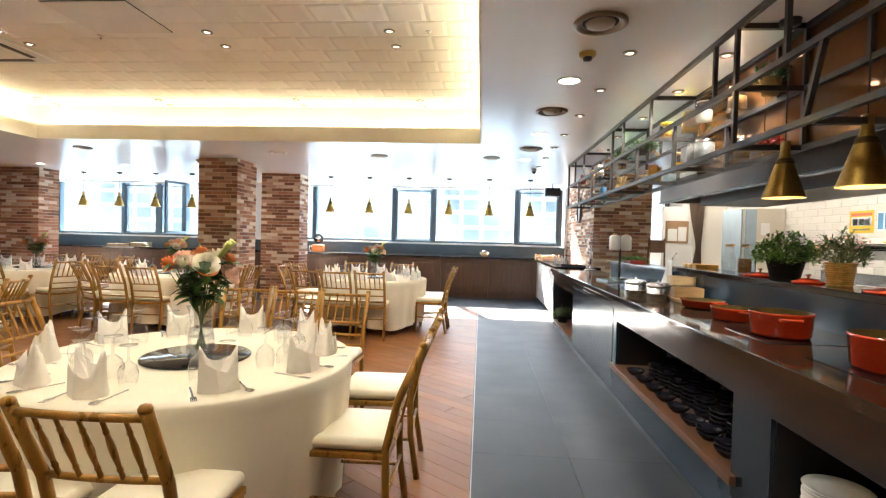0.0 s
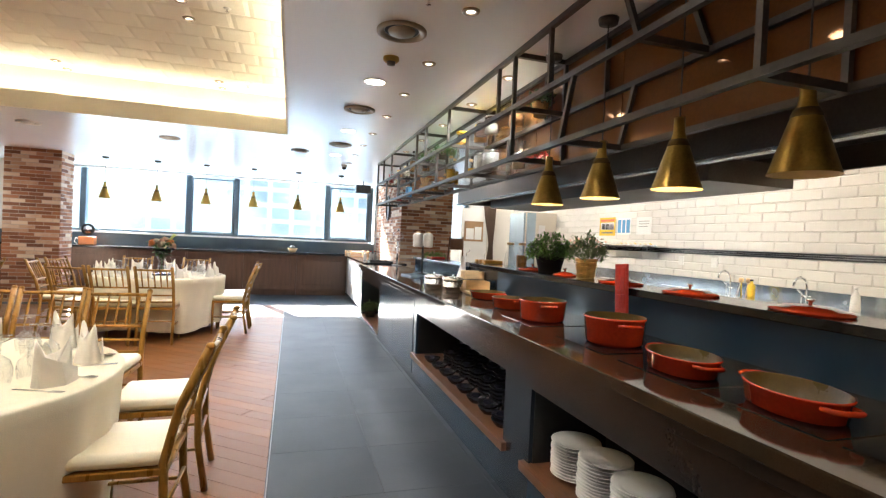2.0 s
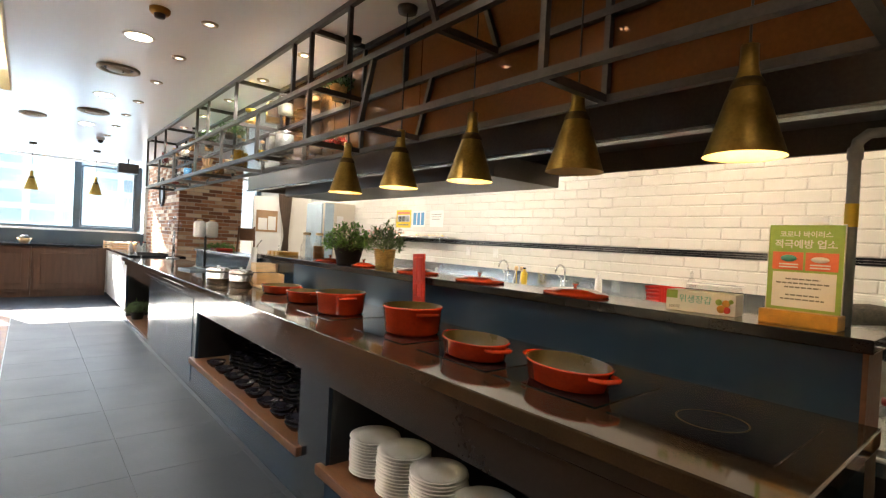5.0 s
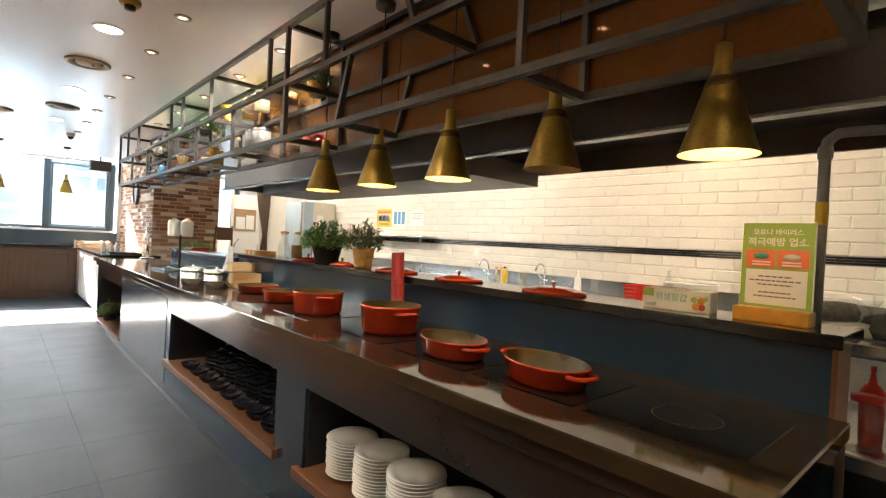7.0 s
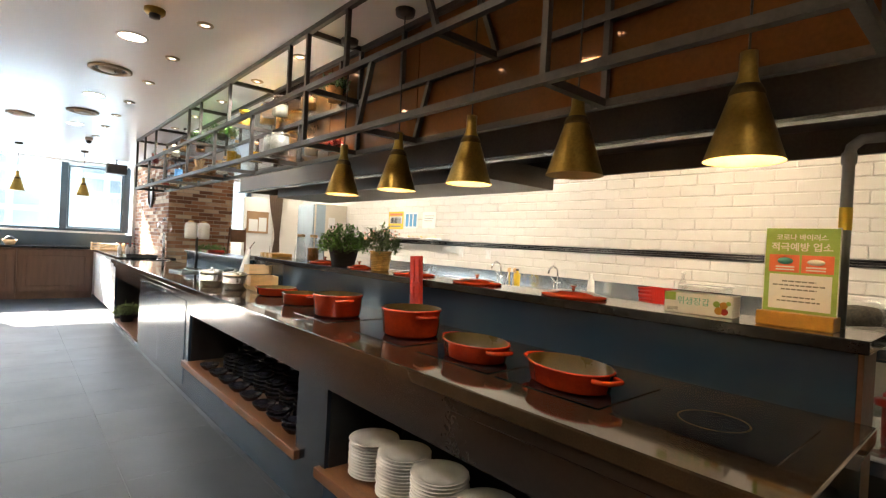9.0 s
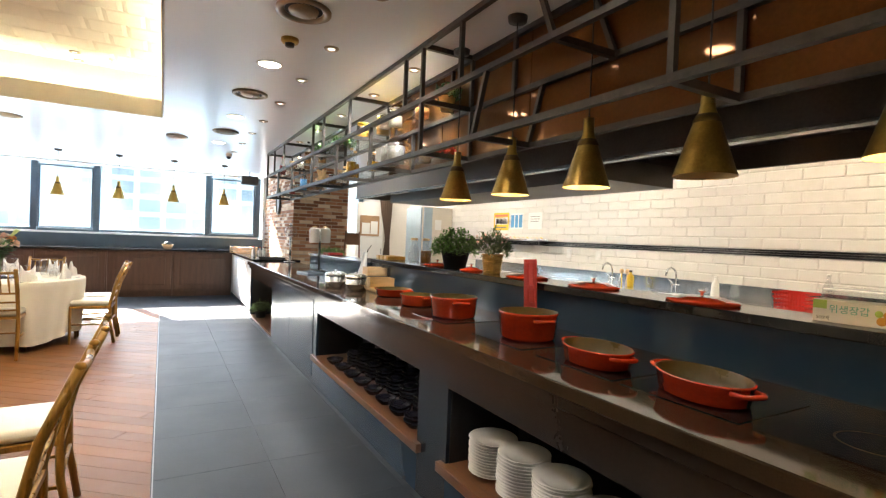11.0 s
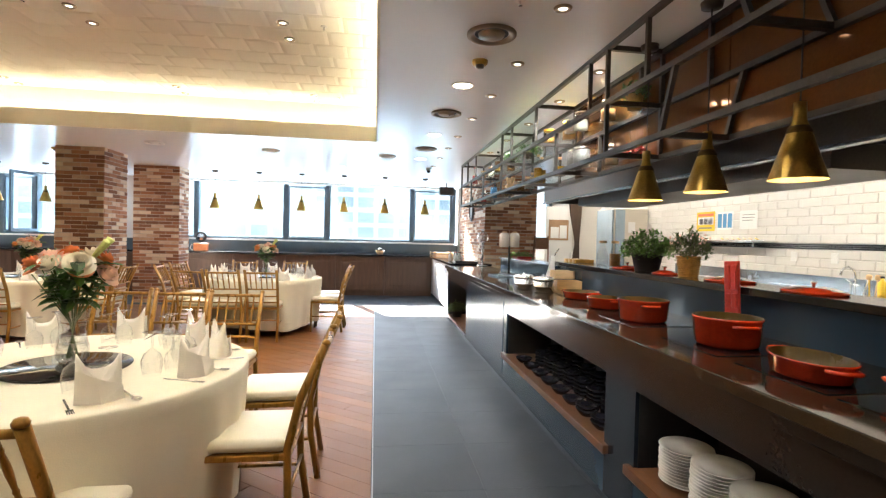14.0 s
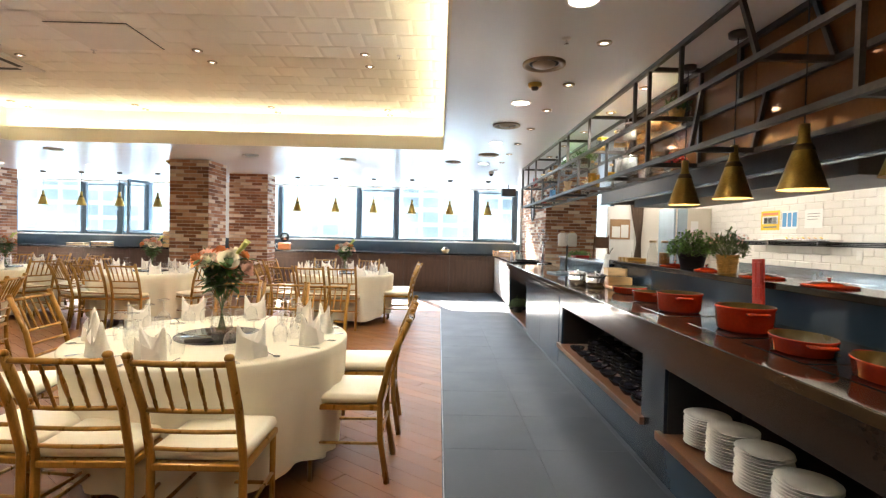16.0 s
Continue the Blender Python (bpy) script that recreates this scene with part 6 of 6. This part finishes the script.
# slate tiles of the aisle
ft = thing("floor_tiles", pose(0, 0, 0), "dark grey slate-look floor tiles", "floor", kind="structure")
rest_v, rest_f, count = [], [], 0
for i in range(-21, 9):
    for j in range(-8, 24):
        x0, y0 = i * 0.6, j * 0.6 + 0.03
        poly = [(x0 + 0.0006, y0 + 0.0006), (x0 + 0.5994, y0 + 0.0006), (x0 + 0.5994, y0 + 0.5994), (x0 + 0.0006, y0 + 0.5994)]
        for h in ((1, 0, 5.1), (-1, 0, 12.1), (0, 1, 13.1), (0, -1, 4.2)):
            if len(poly) > 2:
                poly = clip(poly, *h)
        if i < 0 and len(poly) > 2:
            poly = clip(poly, 0, -1, -10.852)
        if len(poly) < 3:
            continue
        if 0 <= i < 2 and count < 60:
            vs, fs = [], []
            prism(vs, fs, poly, -0.012, 0.0, 0.0006)
            piece("floor_tile", vs, fs, M_ftile, ft)
            count += 1
        else:
            prism(rest_v, rest_f, poly, -0.012, 0.0, 0.0006)
tagged(piece("floor_tile_field", rest_v, rest_f, M_ftile, ft), kind="stuff")


def brick_box(vs, fs, c, h, b):
    """A bevelled block: centre, half sizes, bevel; the outer ring is set in."""
    k = len(vs)
    x, y, z = c
    for sx in (-1, 1):
        for sy in (-1, 1):
            for sz in (-1, 1):
                vs.append((x + sx * h[0], y + sy * h[1], z + sz * h[2]))
    fs += [(k, k + 1, k + 3, k + 2), (k + 4, k + 6, k + 7, k + 5), (k, k + 4, k + 5, k + 1), (k + 2, k + 3, k + 7, k + 6), (k, k + 2, k + 6, k + 4), (k + 1, k + 5, k + 7, k + 3)]


def brick_column(name, x0, x1, y0, y1, z1, label, faces, seed):
    col = thing(name, pose(0, 0, 0), label, "column", kind="structure")
    part("core", boxes((x0 + 0.006, x1 - 0.006, y0 + 0.006, y1 - 0.006, 0, z1)), M_grout, col, "pale mortar")
    rr = random.Random(seed)
    H, Lb, D = 0.062, 0.23, 0.02
    made = 0
    rest_v, rest_f = [], []
    row, z = 0, 0.0
    while z < z1 - 0.01:
        h = min(H, z1 - z)
        for face in faces:
            a0, a1 = (x0, x1) if face == "s" else (y0, y1)
            a = a0 - (Lb / 2 if row % 2 else 0)
            while a < a1 - 0.005:
                b = a + Lb * rr.uniform(0.92, 1.08)
                p, q = max(a, a0), min(b, a1)
                if a1 - b < 0.04:
                    q = b = a1
                if q - p > 0.015:
                    d = rr.uniform(0.0, 0.007)
                    j = 0.0055
                    mid, half = (p + q) / 2, (q - p) / 2 - j
                    zc, hz = z + h / 2 + rr.uniform(-0.002, 0.002), h / 2 - j
                    if face == "s":
                        c, hh = (mid, y0 + 0.016 - d, zc), (half, 0.016, hz)
                    elif face == "e":
                        c, hh = (x1 - 0.016 + d, mid, zc), (0.016, half, hz)
                    else:
                        c, hh = (x0 + 0.016 - d, mid, zc), (0.016, half, hz)
                    if made < 295 and z > 0.6:
                        vs, fs = [], []
                        brick_box(vs, fs, c, hh, 0.002)
                        piece("brick", vs, fs, M_brick, col)
                        made += 1
                    else:
                        brick_box(rest_v, rest_f, c, hh, 0.002)
                a = b
        z += H
        row += 1
    if rest_v:
        tagged(piece("bricks", rest_v, rest_f, M_brick, col), kind="stuff")


brick_column("column_1", -4.76, -4.08, 9.15, 9.85, CEIL, "red-brown brick clad column with pale mortar", "se", 1)
brick_column("column_2", -4.55, -3.73, 11.1, 11.6, CEIL, "red-brown brick clad column with pale mortar", "se", 2)
brick_column("column_3", -10.1, -9.15, 10.75, 11.25, CEIL, "red-brown brick clad column with pale mortar", "se", 3)
brick_column("column_4", 2.04, 3.06, 10.30, 13.09, CEIL, "red-brown brick clad pier beside the windows", "sw", 4)

# bevelled white tiles of the kitchen wall, with a black band
wt = thing("wall_tiles", pose(0, 0, 0), "glossy white bevelled wall tiles in running bond", "wall tiles", kind="structure")
TW, TH = 0.325, 0.108
rest_v, rest_f, count = [], [], 0
BAND0, BAND1 = 1.335, 1.40
zs = [BAND0 - TH * k for k in range(1, 7)] + [BAND1 + TH * k for k in range(0, 11)]
for row, z in enumerate(sorted(zs)):
    y = -1.0 - (TW / 2 if row % 2 else 0)
    while y < 11.4:
        vs, fs = [], []
        g, b, d = 0.0007, 0.011, 0.0028
        xa, xb = WALL_X + 0.012, WALL_X + 0.004 - d + R.uniform(-0.0008, 0.0008)
        o = [(xa - 0.004, y + g, z + g), (xa - 0.004, y + TW - g, z + g), (xa - 0.004, y + TW - g, z + TH - g), (xa - 0.004, y + g, z + TH - g)]
        n = [(xb, y + b, z + b), (xb, y + TW - b, z + b), (xb, y + TW - b, z + TH - b), (xb, y + b, z + TH - b)]
        f = [(4, 5, 6, 7), (0, 1, 5, 4), (1, 2, 6, 5), (2, 3, 7, 6), (3, 0, 4, 7)]
        if 1.4 < y < 5.2 and 1.0 < z < 2.3 and count < 290:
            piece("wall_tile", o + n, f, M_wtile, wt)
            count += 1
        else:
            k = len(rest_v)
            rest_v += o + n
            rest_f += [tuple(q + k for q in a) for a in f]
        y += TW
tagged(piece("wall_tile_field", rest_v, rest_f, M_wtile, wt), kind="stuff")
for k in range(3):
    part("black_band", boxes((WALL_X - 0.006, WALL_X + 0.011, -1.0, 11.4, BAND0 + 0.001 + k * 0.0215, BAND0 + 0.0205 + k * 0.0215), bevel=0.005), M_btile, wt, "black pencil tile band")
